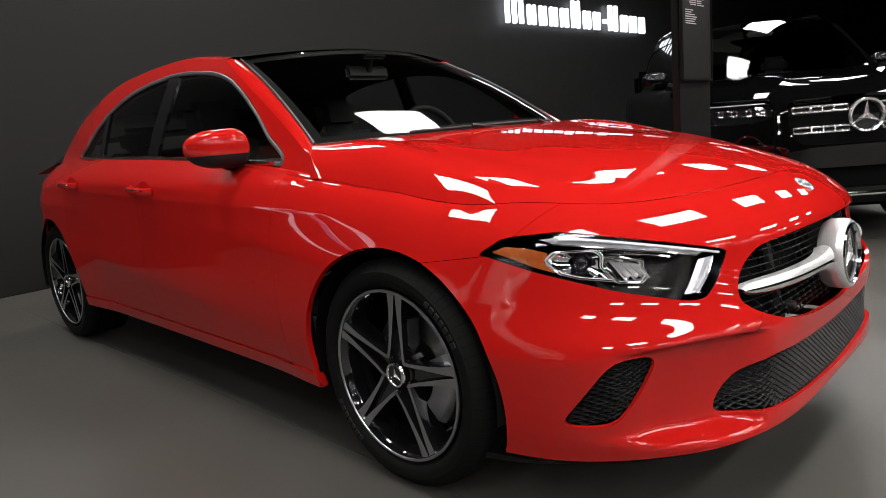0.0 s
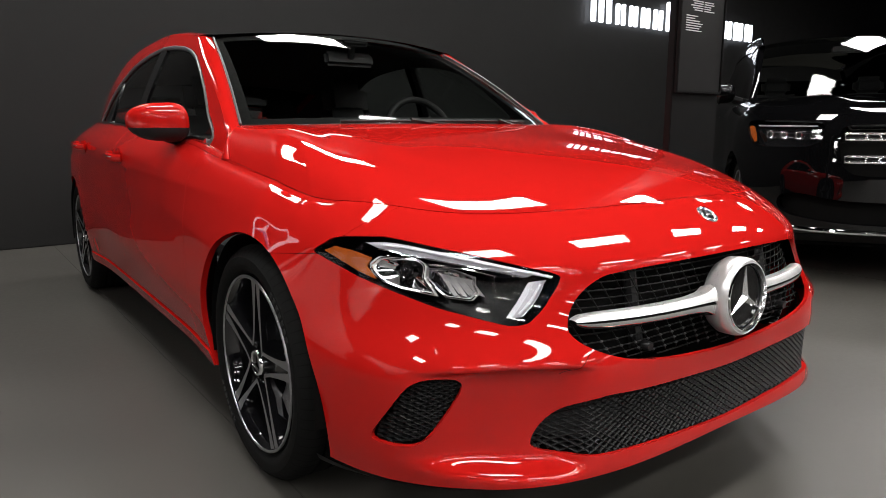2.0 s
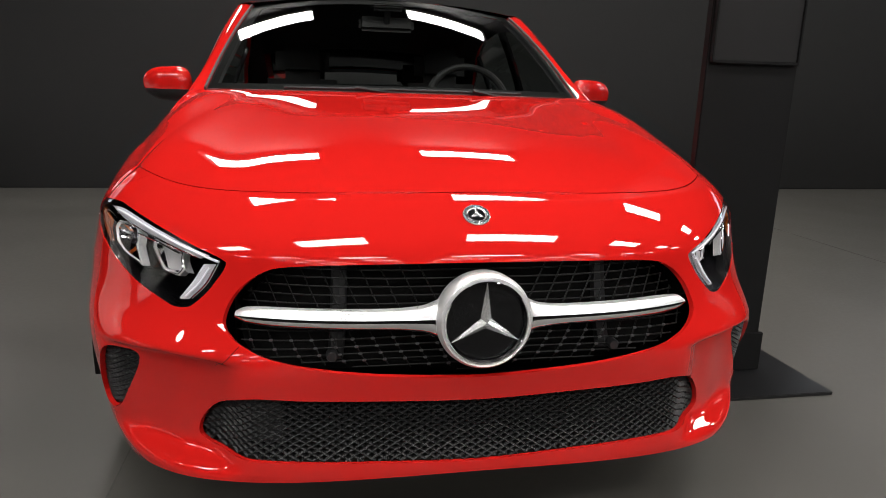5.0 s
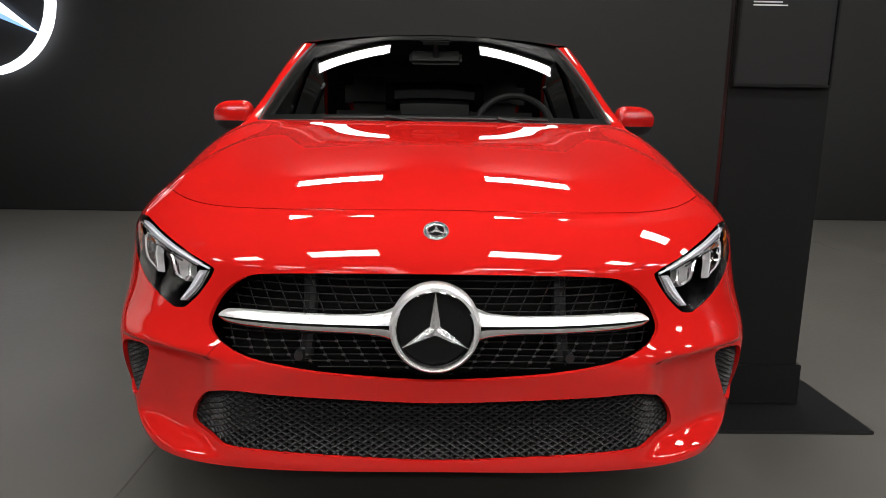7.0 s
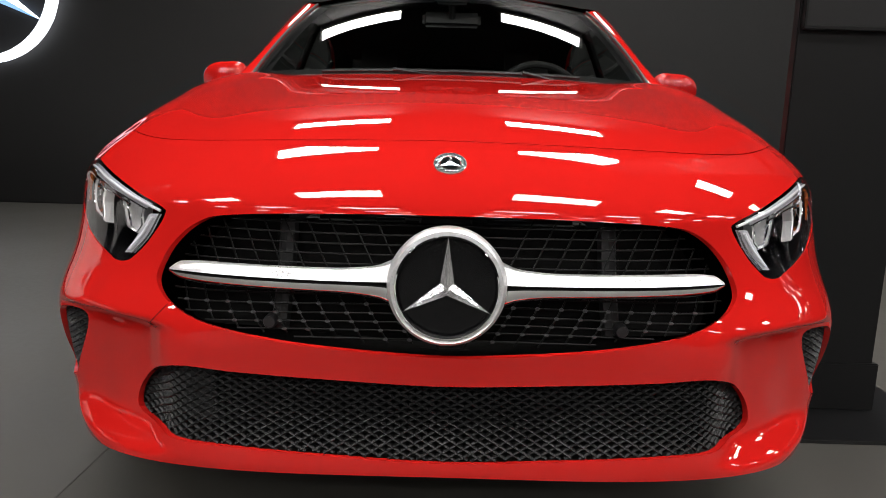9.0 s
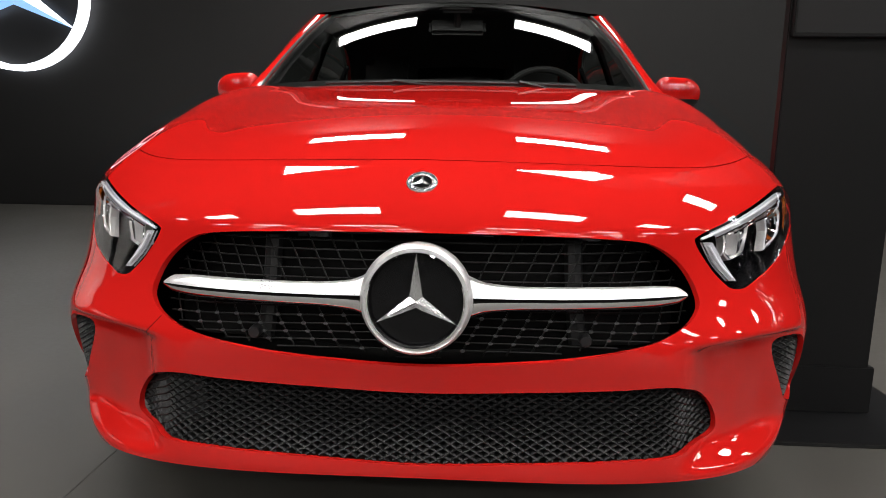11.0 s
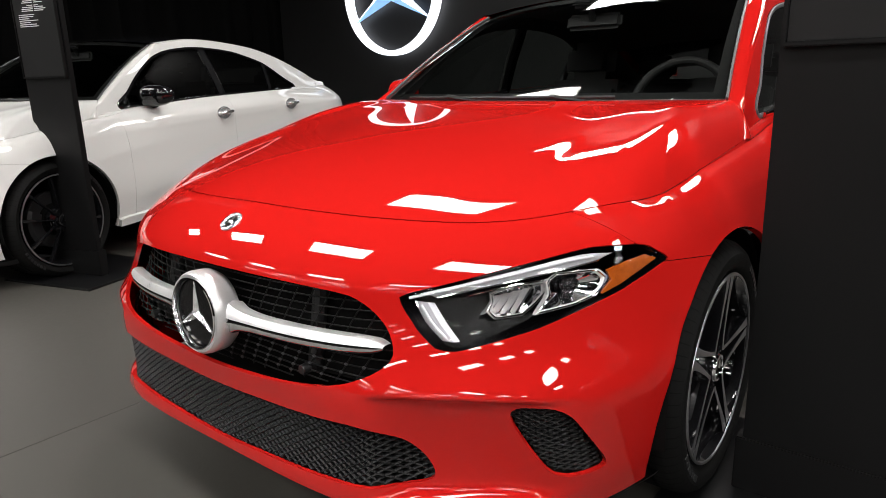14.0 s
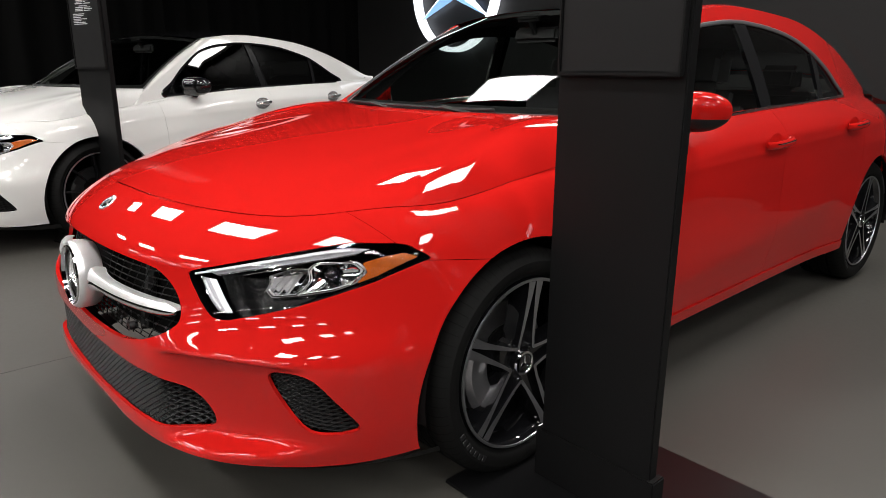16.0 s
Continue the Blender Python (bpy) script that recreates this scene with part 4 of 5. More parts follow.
        obj("mirror_arm", f(tube([(0.76, 0.83, 0.935), (0.80, 0.82, 0.935), (0.835, 0.81, 0.95)], [0.03, 0.026, 0.03], 10, flat=0.9)), PLASTIC, mirror, "black mirror foot")
        obj("mirror_glass", f(box(0.80, 0.945, 0.826, 0.83, 0.95, 1.033, 0.004)), CHROME, mirror)
        # inner faces
        obj("door_lining", f(patch(lambda u, v: np.stack([sh.width(u, v) - 0.09 - 0.06 * np.clip((v - 0.85) / 0.1, 0, 1), u, v], -1), np.linspace(0.45, 2.9, 40), np.linspace(0.3, 0.945, 16), None, rim=0)), DASH, car, "dark inner door lining")
        for y0 in (0, B):
            t = np.linspace(-0.15, np.pi + 0.15, 30)
            e1 = np.c_[np.full(30, 0.862), y0 + 0.36 * np.cos(t), 0.336 + 0.36 * np.sin(t)]
            e2 = e1.copy()
            e2[:, 0] = 0.52
            wl = ribbon(e1, e2)
            n = len(wl[0])
            wl = (np.concatenate([wl[0], [(0.53, y0, 0.3)]]), wl[1] + [(int(n), 6 * i + 5, 6 * (i + 1) + 5) for i in range(29)])
            obj("wheel_liner", f(wl), DARK, car, "dull black wheel arch liner")
        headlight(car, sh, s)
        obj("vent_mesh", f(mesh_rows(sh, vent, 0.021, 0.0118, 0.016, 0.0027)), WEAVE, car, "black diamond mesh of the corner vent")
        obj("vent_back", f(patch(lambda u, v: sh.front(u, v, np.full(np.shape(u), 0.034)), np.linspace(0.66, 0.81, 20), np.linspace(0.27, 0.46, 20), lambda p, u, v: inside(vent, u, v) - 0.006, rim=0)), DARK, car)
        for y in (0, B):
            wheel(car, s * (0.853 if y == 0 else 0.843), y, 0.322, dark, face=face, thin=sedan)

    # roof, windscreen, rear
    end = 2.62 if sedan else 2.95
    roof = lambda u, v: np.stack([u * sh.side_x(v, sh.rail(v)), v, sh.rail(v) + sh.crown(v) * (1 - u * u)], -1)  # noqa: E731
    obj("roof", patch(roof, np.linspace(-0.905, 0.905, g(80)), np.linspace(0.97, end, g(110)), lambda p, u, v: 0.985 + 0.115 * u * u - v, rim=0.0), GLOSS, car, "gloss black panoramic roof")
    obj("windscreen", patch(sh.screen, np.linspace(-1, 1, 60), np.linspace(0, 1, 40), None, rim=0.0), GLASS, car, "clear windscreen").visible_shadow = False
    # black print round the glass
    edge = lambda q0, q1, r0, r1: patch(sh.screen, np.linspace(q0, q1, 40), np.linspace(r0, r1, 12), None, rim=0, lift=-0.004)  # noqa: E731
    obj("windscreen_border", merge(edge(-1, 1, 0, 0.055), edge(-1, 1, 0.93, 1), edge(-1, -0.955, 0.05, 0.94), edge(0.955, 1, 0.05, 0.94)), DARK, car, "black printed border of the windscreen")
    q = np.linspace(-1, 1, 50)
    obj("cowl", ribbon(sh.cowl(q) + (0, -0.035, -0.012), sh.cowl(q) + (0, 0.03, 0.004), 0.003, (0, 0, 1), 5), PLASTIC, car, "black plastic cowl below the windscreen")
    for x0, x1 in ((-0.60, 0.05), (0.02, 0.60)):
        qs = np.linspace(x0, x1, 24)
        arm = sh.screen(qs, np.full(24, 0.012)) + (0, -0.006, 0.004)
        w = obj("wiper", tube(arm, 0.006, 6), PLASTIC, car, "black windscreen wiper")
        obj("wiper_arm", tube(np.array([sh.cowl(np.array(x1 * 0.9))[0:3] + (0, 0.0, -0.012), arm[12] + (0, -0.002, 0.004)]), 0.008, 6, flat=1.4), PLASTIC, w)
    # tailgate with its window
    bx = sh.side_x(np.array(end), sh.rail(np.array(end))) * 0.905
    t = np.linspace(-1, 1, 30)
    zt = sh.rail(np.array(end)) + sh.crown(np.array(end)) * (1 - (t * 0.905) ** 2)
    e1 = np.c_[t * bx, np.full(30, end), zt]
    low_y, low_z = (3.06, 1.03) if sedan else (3.31, 0.98)
    e2 = np.c_[t * bx * 1.12, low_y - 0.08 * t * t, np.full(30, low_z)]
    mid = lambda k: e1 * (1 - k) + e2 * k  # noqa: E731
    obj("rear_screen", ribbon(mid(0.12), mid(0.92), 0.01, (0, 1, 0.5)), PRIVACY if sedan else TINTED, car, "tinted rear window").visible_shadow = False
    lids = [ribbon(mid(-0.02), mid(0.13)), ribbon(mid(0.9), mid(1.0))]
    if not sedan:
        lids.append(ribbon(mid(1.0), np.c_[t * bx * 1.2, np.full(30, 3.42), np.full(30, 0.93)]))
    obj("tailgate", merge(*lids), paint, car)
    if sedan:
        def boot(u, v):
            p = sh.skin(v, np.ones(np.shape(v)))
            lift = (0.062 - 0.03 * np.clip((v - 2.2) / 0.8, 0, 1)) * (1 - u**4) * np.clip((3 - v) / 0.12, 0, 1) ** 0.5
            return np.stack([p[..., 0] * u, p[..., 1], p[..., 2] + lift], -1)

        obj("boot_lid", patch(boot, np.linspace(-1, 1, 40), np.linspace(2.08, 3.0, 50), None, rim=0), paint, car)
    obj("underbody", box(-0.6, 0.6, -0.55, 3.2, 0.17, 0.34, 0.03), DARK, car, "dull black underbody")
    obj("tailgate_lining", merge(*[(v - (0, 0.012, 0.004), fc) for v, fc in (ribbon(mid(-0.02), mid(0.14)), ribbon(mid(0.9), mid(1.0)), ribbon(mid(1.0), np.c_[t * bx * 1.2, np.full(30, low_y - 0.14), np.full(30, 0.6)]))]), CLOTH, car, "dark tailgate lining")
    # openings of the nose
    obj("radiator_panel", merge(*[patch(lambda u, v, k=k: sh.front(u, v, np.full(np.shape(u), k)), np.linspace(-0.54, 0.54, 60), np.linspace(z0, z1, 16), lambda p, u, v, o=o: inside(o, u, v) - 0.008, rim=0) for o, z0, z1, k in ((grille, 0.44, 0.69, 0.085), (intake, 0.25, 0.43, 0.05))]), DARK, car, "dark panel behind the grilles")
    obj("grille_insert", mesh_rows(sh, grille, 0.04, 0.0162, 0.036, 0.0016, False, 0.5), MESH, car, "black cross-barred radiator grille")
    zs = np.linspace(0.485, 0.675, 12)
    for s in (1, -1):
        obj("grille_strut", tube(sh.front(np.full(12, s * 0.285), zs, np.full(12, 0.07)), 0.016, 8), PLASTIC, car, "dark upright strut behind the grille")
    # small pins where the lower bars cross
    low = grille.min(0)
    pins = []
    for z in np.arange(low[1], 0.553, 0.0162):
        for x in np.arange(low[0], -low[0], 0.04):
            px = x + 0.5 * (z - low[1]) * np.sign(x)
            if inside(grille, np.array(px), np.array(z)) < -0.012:
                p = sh.front(np.array(px), np.array(z), np.array(0.034))
                pins.append(moved(box(-0.004, 0.004, -0.003, 0.003, -0.0024, 0.0024, 0.0015, 2), Matrix.Translation(p)))
    tagged(obj("grille_pins", merge(*pins), PIN, car), kind="stuff")
    obj("intake_mesh", mesh_rows(sh, intake, 0.0235, 0.0138, 0.018, 0.003), WEAVE, car, "black diamond mesh of the lower intake")
    obj("intake_cover", patch(lambda u, v: sh.front(u, v, np.full(np.shape(u), 0.016)), np.linspace(-0.545, -0.385, 22), np.linspace(0.33, 0.42, 14), lambda p, u, v: inside(intake, u, v) + 0.004, rim=0.01), PLASTIC, car, "flat black sensor cover")
    # grille bar with the round emblem
    u = np.linspace(0, 1, 40)
    for s in (1, -1):
        xs = s * (0.085 + 0.388 * u)
        zc = 0.577 + 0 * u
        half = keyed([0, 0.08, 0.25, 0.8, 0.95, 1.0], [0.038, 0.026, 0.0205, 0.0195, 0.015, 0.004])(u)
        base = sh.front(xs, zc, np.full(40, 0.012))
        prof = np.array([(1.0, 0.75), (0.1, 1.0), (-0.45, 0.92), (-0.8, 0.62), (-0.98, 0.16), (-0.78, 0.08), (-0.78, -0.02), (-1.0, -0.1), (-0.98, -0.4), (-0.8, -0.72), (-0.4, -0.95), (0.1, -1.0), (1.0, -0.75)])
        n = len(prof)
        v = base[:, None] + np.stack([np.zeros((40, n)), prof[None, :, 0] * (0.010 + half * 0.45)[:, None], prof[None, :, 1] * half[:, None]], -1)
        made = {}
        for nm, k0, k1 in (("grille_bar", 0, 4), ("bar_groove", 4, 7), ("bar_edge", 7, 12)):
            f = [(i * n + j, i * n + j + 1, (i + 1) * n + j + 1, (i + 1) * n + j) for i in range(39) for j in range(k0, k1)]
            made[nm] = (v.reshape(-1, 3), [q[::-1] for q in f] if s > 0 else f)
        bar = obj("grille_bar", made["grille_bar"], SATIN, car, "satin silver grille bar")
        obj("bar_groove", made["bar_groove"], DARK, bar, "dark groove along the bar")
        obj("bar_edge", made["bar_edge"], CHROME, bar, "polished lower half of the bar")
    at = sh.front(np.array(0.0), np.array(0.577))
    em = Matrix.Translation((0, at[1] - 0.012, 0.577)) @ pose(0, 0, 0, -3)
    ring = obj("grille_emblem", moved(lathe([(0.084, 0.045), (0.093, 0.03), (0.094, 0.0), (0.092, -0.011), (0.087, -0.018), (0.081, -0.015)][::-1], 64, "y", True), em), SATIN, car, "satin silver emblem ring")
    obj("emblem_edge", moved(lathe([(0.0825, -0.016), (0.081, -0.0215), (0.0785, -0.022), (0.0765, -0.012)], 64, "y", True), em), CHROME, ring, "polished inner ring")
    obj("emblem_disc", moved(lathe([(0.001, -0.011), (0.05, -0.0105), (0.0775, -0.008), (0.08, 0.0)], 48, "y"), em), HOUSING, ring, "gloss black disc")
    obj("emblem_star", moved(star(0.0775, 0.010, 0.165), em @ Matrix.Translation((0, -0.0105, 0))), STARMETAL, ring, "chrome three-armed star", 1)
    bp, up = sh.front(np.array([0.0, 0.0]), np.array([0.758, 0.766]))
    bm_ = Matrix.Translation((bp + up) / 2) @ pose(0, 0, 0, np.degrees(np.arctan2(up[2] - bp[2], up[1] - bp[1])) - 90)
    badge = obj("hood_badge", moved(lathe([(0.0275, 0.003), (0.028, -0.001), (0.0265, -0.003), (0.019, -0.0032), (0.0175, -0.002)][::-1], 40, "y", True), bm_), POLISH, car, "small round chrome badge")
    leaves = [moved(box(-0.0016, 0.0016, -0.004, -0.0025, 0.0205, 0.025, 0.0006, 1), bm_ @ pose(0, 0, 0, 0, a, 0)) for a in range(0, 360, 15)]
    obj("badge_wreath", merge(*leaves), CHROME, badge, "raised wreath of the badge")
    obj("badge_disc", moved(lathe([(0.001, -0.0022), (0.017, -0.002), (0.0178, 0.002)], 32, "y"), bm_), GLOSS, badge)
    obj("badge_star", moved(star(0.0175, 0.003, 0.26), bm_ @ Matrix.Translation((0, -0.0022, 0))), POLISH, badge, angle=1)
    for s in (1, -1):
        p = sh.front(np.array(s * 0.29), np.array(0.505), np.array(0.03))
        obj("parking_sensor", moved(lathe([(0.001, -0.008), (0.009, -0.008), (0.011, -0.004), (0.011, 0.012)], 20, "y"), Matrix.Translation(p)), PLASTIC, car)
    if not sedan:
        w = np.linspace(0, 1, 40)
        x, z = -0.459 - 0.05 * w, 0.522 - 0.052 * w
        obj("towing_cover_gap", tube(sh.front(x, z, np.zeros(40)), 0.0007, 6), DARK, car, "fine dark gap beside the towing cover")
    # cabin
    obj("dashboard", merge(box(-0.66, 0.66, 0.42, 0.86, 0.7, 0.915, 0.05, 4), box(-0.62, 0.62, 0.3, 0.6, 0.86, 0.94, 0.03, 3), box(0.18, 0.56, 0.74, 0.84, 0.9, 0.955, 0.02, 3)), DASH, car, "dark dashboard")
    for s in (1, -1):
        seat = obj("front_seat", merge(moved(box(-0.24, 0.24, -0.09, 0.07, 0, 0.62, 0.06, 4), pose(s * 0.37, 1.55, 0.42, -14)), box(s * 0.37 - 0.25, s * 0.37 + 0.25, 1.0, 1.55, 0.32, 0.48, 0.06, 4)), CLOTH, car, "dark upholstered front seat")
        obj("headrest", moved(box(-0.14, 0.14, -0.06, 0.05, 0.0, 0.2, 0.05, 4), pose(s * 0.37, 1.72, 1.02, -10)), CLOTH, seat)
    obj("rear_bench", merge(moved(box(-0.6, 0.6, -0.08, 0.08, 0, 0.58, 0.06, 4), pose(0, 2.45, 0.45, -16)), box(-0.6, 0.6, 1.9, 2.45, 0.34, 0.5, 0.06, 3), *[moved(box(-0.12, 0.12, -0.05, 0.05, 0, 0.15, 0.04, 3), pose(x, 2.61, 1.0, -10)) for x in (-0.36, 0.36)]), CLOTH, car, "dark rear bench with headrests")
    sw = pose(0.37, 0.98, 0.93, 68)
    t = np.linspace(0, 2 * np.pi, 48, endpoint=False)
    steer = obj("steering_wheel", moved(tube(np.c_[0.185 * np.cos(t), 0.185 * np.sin(t), 0 * t], 0.016, 10, True), sw), DASH, car, "black steering wheel")
    obj("steering_hub", moved(merge(box(-0.07, 0.07, -0.06, 0.06, -0.02, 0.02, 0.02, 3), box(-0.18, 0.18, -0.018, 0.018, -0.012, 0.008, 0.006), box(-0.02, 0.02, -0.18, 0, -0.012, 0.008, 0.006)), sw), DASH, steer)
    mir = obj("inside_mirror", moved(box(-0.12, 0.12, -0.015, 0.02, -0.032, 0.032, 0.014, 3), pose(0, 1.0, 1.265, -12)), DASH, car, "dark inside mirror")
    obj("mirror_stalk", merge(tube([(0, 0.99, 1.27), (0, 0.96, 1.325)], 0.014, 8), box(-0.07, 0.07, 0.93, 1.02, 1.315, 1.345, 0.012, 2)), DASH, mir)
    ys = np.linspace(2.55, 3.0 if sedan else 3.25, 12)
    shelf = patch(lambda u, v: np.stack([u * (sh.side_x(v, 0.99 + 0 * v) - 0.03), v, 0.992 + 0 * u], -1), np.linspace(-1, 1, 12), ys, None, rim=0.01)
    obj("parcel_shelf", shelf, CLOTH, car, "dark parcel shelf behind the rear bench")
    obj("cabin_floor", box(-0.76, 0.76, 0.3, 3.1, 0.31, 0.33, 0), CLOTH, car, "dark cabin floor")
    obj("headliner", patch(lambda u, v: roof(u, v) - (0, 0, 0.03), np.linspace(-0.97, 0.97, 16), np.linspace(1.06, 2.6, 16), None, rim=0), CLOTH, car, "dark headliner")
    return car


# ---- the hall ----
WALL_Y, WALL_H = 4.55, 4.29
floor = obj("floor", box(-18, 22, -34, 16, -0.1, 0.0, 0), FLOOR)
tagged(floor, "dark grey matt vinyl hall floor", "floor", kind="structure")
JOINT = mat("floor joint", (0.054, 0.052, 0.047), 0.6, grain=60)
for x in (-4.82, -0.82, 3.18):
    obj("floor_joint", box(x - 0.002, x + 0.002, -33.8, 4.5, 0.0, 0.0012, 0), JOINT, floor)
roofing = obj("ceiling", box(-18, 22, -34, 16, 4.3, 4.4, 0), DRAPE)
tagged(roofing, "black hall ceiling high overhead", "ceiling", kind="structure")
for nm, b in (("wall_north", (-18, 22, 15.9, 16)), ("wall_south", (-18, 22, -34, -33.9)), ("wall_west", (-18, -17.9, -33.9, 15.9)), ("wall_east", (21.9, 22, -33.9, 15.9))):
    w = obj(nm, box(*b, 0, 4.3, 0), DRAPE)
    tagged(w, "dark hall wall far behind the stand", "wall", kind="structure")
back = obj("wall_stand", box(-6.4, 21.9, WALL_Y, WALL_Y + 0.25, 0, WALL_H, 0.01), WALL)
tagged(back, "charcoal painted stand wall behind the cars", "wall", kind="structure")


def drape(name, p0, p1, height):
    """A hanging black curtain in soft folds between two plan points."""
    p0, p1 = np.array(p0), np.array(p1)
    n = 260
    t = np.linspace(0, 1, n)
    d = (p1 - p0) / np.linalg.norm(p1 - p0)
    nrm = np.array((-d[1], d[0]))
    dist = t * np.linalg.norm(p1 - p0)
    wave = 0.05 * np.sin(dist * 21 + 1.5 * np.sin(dist * 2.3)) + 0.03 * np.sin(dist * 9.1)
    xy = p0 + t[:, None] * (p1 - p0) + wave[:, None] * nrm
    v = np.concatenate([np.c_[xy, np.zeros(n)], np.c_[xy, np.full(n, height)]])
    v = np.concatenate([v, v + (*(nrm * 0.02), 0)])
    f = [(i, i + 1, n + i + 1, n + i) for i in range(n - 1)] + [(2 * n + i, 3 * n + i, 3 * n + i + 1, 2 * n + i + 1) for i in range(n - 1)]
    return tagged(obj(name, (v, f), DRAPE, angle=60), "black pleated curtain hanging to the floor", "curtain")


drape("curtain", (-6.5, 4.7), (-8.2, -9.0), 4.25)


def ceiling_light():
    lamp = thing("ceiling_light", "white rectangular hall ceiling light panel", "ceiling light", group="ceiling lights")
    obj("frame", merge(box(-0.68, 0.68, -0.295, 0.295, 0.03, 0.1, 0.005), box(-0.68, 0.68, -0.29, -0.28, -0.09, 0.03, 0.002), box(-0.68, 0.68, 0.28, 0.29, -0.09, 0.03, 0.002), box(-0.68, -0.665, -0.28, 0.28, -0.09, 0.03, 0.002), box(0.665, 0.68, -0.28, 0.28, -0.09, 0.03, 0.002)), DARK, lamp, "black lamp housing with deep sides")
    obj("diffuser", ([(-0.66, -0.275, 0), (-0.66, 0.275, 0), (0.66, 0.275, 0), (0.66, -0.275, 0)], [(0, 1, 2, 3)]), LAMP, lamp, "glowing white diffuser")
    return lamp


first = ceiling_light()
LIGHTS = [(x, y) for x in np.arange(-17.875, 21, 2.75) for y in np.arange(-32.95, 4.5, 2.85) if not (3 < y < 4.5 and (x > 3 or x < -3)) and not (0 < y < 3 and -7.5 < x < -3) and (x < 9.8 or y < -16)]
first.matrix_basis = pose(LIGHTS[0][0], LIGHTS[0][1], 4.2)
for x, y in LIGHTS[1:]:
    copy_thing(first, pose(x, y, 4.2))


def tower(m, label, lines):
    """A slim information column on a floor plate, with a text board."""
    t = thing("info_tower", label, "sign", m)
    obj("column", box(-0.165, 0.165, 0.0, 0.032, 0.15, 2.4, 0.003), TOWER, t)
    obj("plinth", box(-0.18, 0.18, -0.008, 0.045, 0.012, 0.155, 0.003), TOWER, t)
    obj("foot_plate", box(-0.32, 0.32, -0.215, 0.38, 0.0, 0.012, 0.002), PLATE, t, "glossy black floor plate")
    board = obj("text_board", box(-0.152, 0.152, -0.012, -0.001, 1.095, 2.3, 0.003), BOARD, t, "dark text board with a raised frame")
    obj("board_frame", merge(box(-0.157, 0.157, -0.018, -0.001, 1.087, 1.097, 0.002), box(-0.158, -0.15, -0.018, -0.001, 1.092, 2.3, 0.002), box(0.15, 0.158, -0.018, -0.001, 1.092, 2.3, 0.002)), TOWER, board)
    rng = random.Random(lines)

    def line(x0, x1, z, h):
        obj("text_line", box(x0, x1, -0.0135, -0.0115, z, z + h, 0), INK, board)

    x = -0.09
    for w, h in ((0.024, 0.036), (0.007, 0.036), (0.015, 0.024), (0.014, 0.024), (0.014, 0.024), (0.016, 0.024), (0.027, 0.036)):
        line(x, x + w, 1.605, h)
        x += w + (0.004 if h < 0.03 or w < 0.02 else 0.008)
    line(-0.095, 0.075, 1.57, 0.011)
    z = 1.548
    for k in range(lines - 8):
        a, b = rng.uniform(0.02, 0.085), rng.uniform(0.015, 0.1)
        line(-0.005 - a, -0.005, z, 0.004)
        line(0.005, 0.005 + b, z, 0.004)
        z -= 0.0088 if k % 5 != 4 else 0.014
    z -= 0.01
    for k in range(7):
        line(-0.115, -0.115 + rng.uniform(0.05, 0.14), z, 0.004)
        z -= 0.0095
    return t


tower(pose(1.096, 0.0, 0), "anthracite information column on a floor plate beside the red car", 23)
tower(pose(-2.62, -0.06, 0, 0, 0, 16.5), "anthracite information column on a floor plate beside the white car", 22)
logo = thing("wall_emblem", "large lit ring with a three-armed star on the wall", "wall sign", pose(-4.3, WALL_Y - 0.06, 2.015))
obj("ring", lathe([(0.668, -0.05), (0.715, -0.05), (0.72, -0.04), (0.72, 0.06), (0.668, 0.06)], 96, "y", True), SIGNLIGHT, logo, "glowing white ring")
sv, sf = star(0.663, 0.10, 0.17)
# light from the upper right painted in: white faces towards it, blue ones away
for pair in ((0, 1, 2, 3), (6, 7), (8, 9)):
    obj("star_light_face", only((sv, sf), pair), SIGNLIGHT, logo, "glowing white face of the star, painted as its light side", 1)
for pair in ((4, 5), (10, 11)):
    obj("star_shade_face", only((sv, sf), pair), STARSHADE, logo, "pale blue face of the star, painted as its shaded side", 1)
sign = thing("wall_sign", "row of glowing white block shapes on the wall", "wall sign", pose(5.5, WALL_Y - 0.06, 2.3))
WIDTHS = [(0.44, 0.40), (0.225, 0.27), (0.2, 0.27), (0.22, 0.27), (0.24, 0.27), (0.27, 0.40), (0.24, 0.27), (0.22, 0.27), (0.12, 0.06), (0.34, 0.40), (0.24, 0.27), (0.27, 0.27), (0.22, 0.27)]
sx = 0.0
for w, h in WIDTHS:
    z0 = 0.11 if h < 0.1 else 0
    n = 1 if h < 0.1 else 3 if w > 0.4 else 2
    for k in range(n):
        x0 = (sx + w * k / n * 1.06) * 0.985
        obj("block", box(x0, x0 + w / n * (0.44 if n > 1 else 0.95), -0.03, 0.03, z0, z0 + h, 0.012), SIGNLIGHT, sign)
    sx += w + 0.06

compact_car("red_car", "glossy red five-door hatchback with black roof on the floor", pose(0, 0, 0), RED)
compact_car("white_car", "glossy white four-door saloon with black mirrors on the floor", pose(-3.485, -0.32, 0, 0, 0, 16.3), WHITE, sedan=True, fine=0.6, dark=GLOSS, face=GLOSS, cap=GLOSS, side_glass=PRIVACY, chrome=GLOSS)


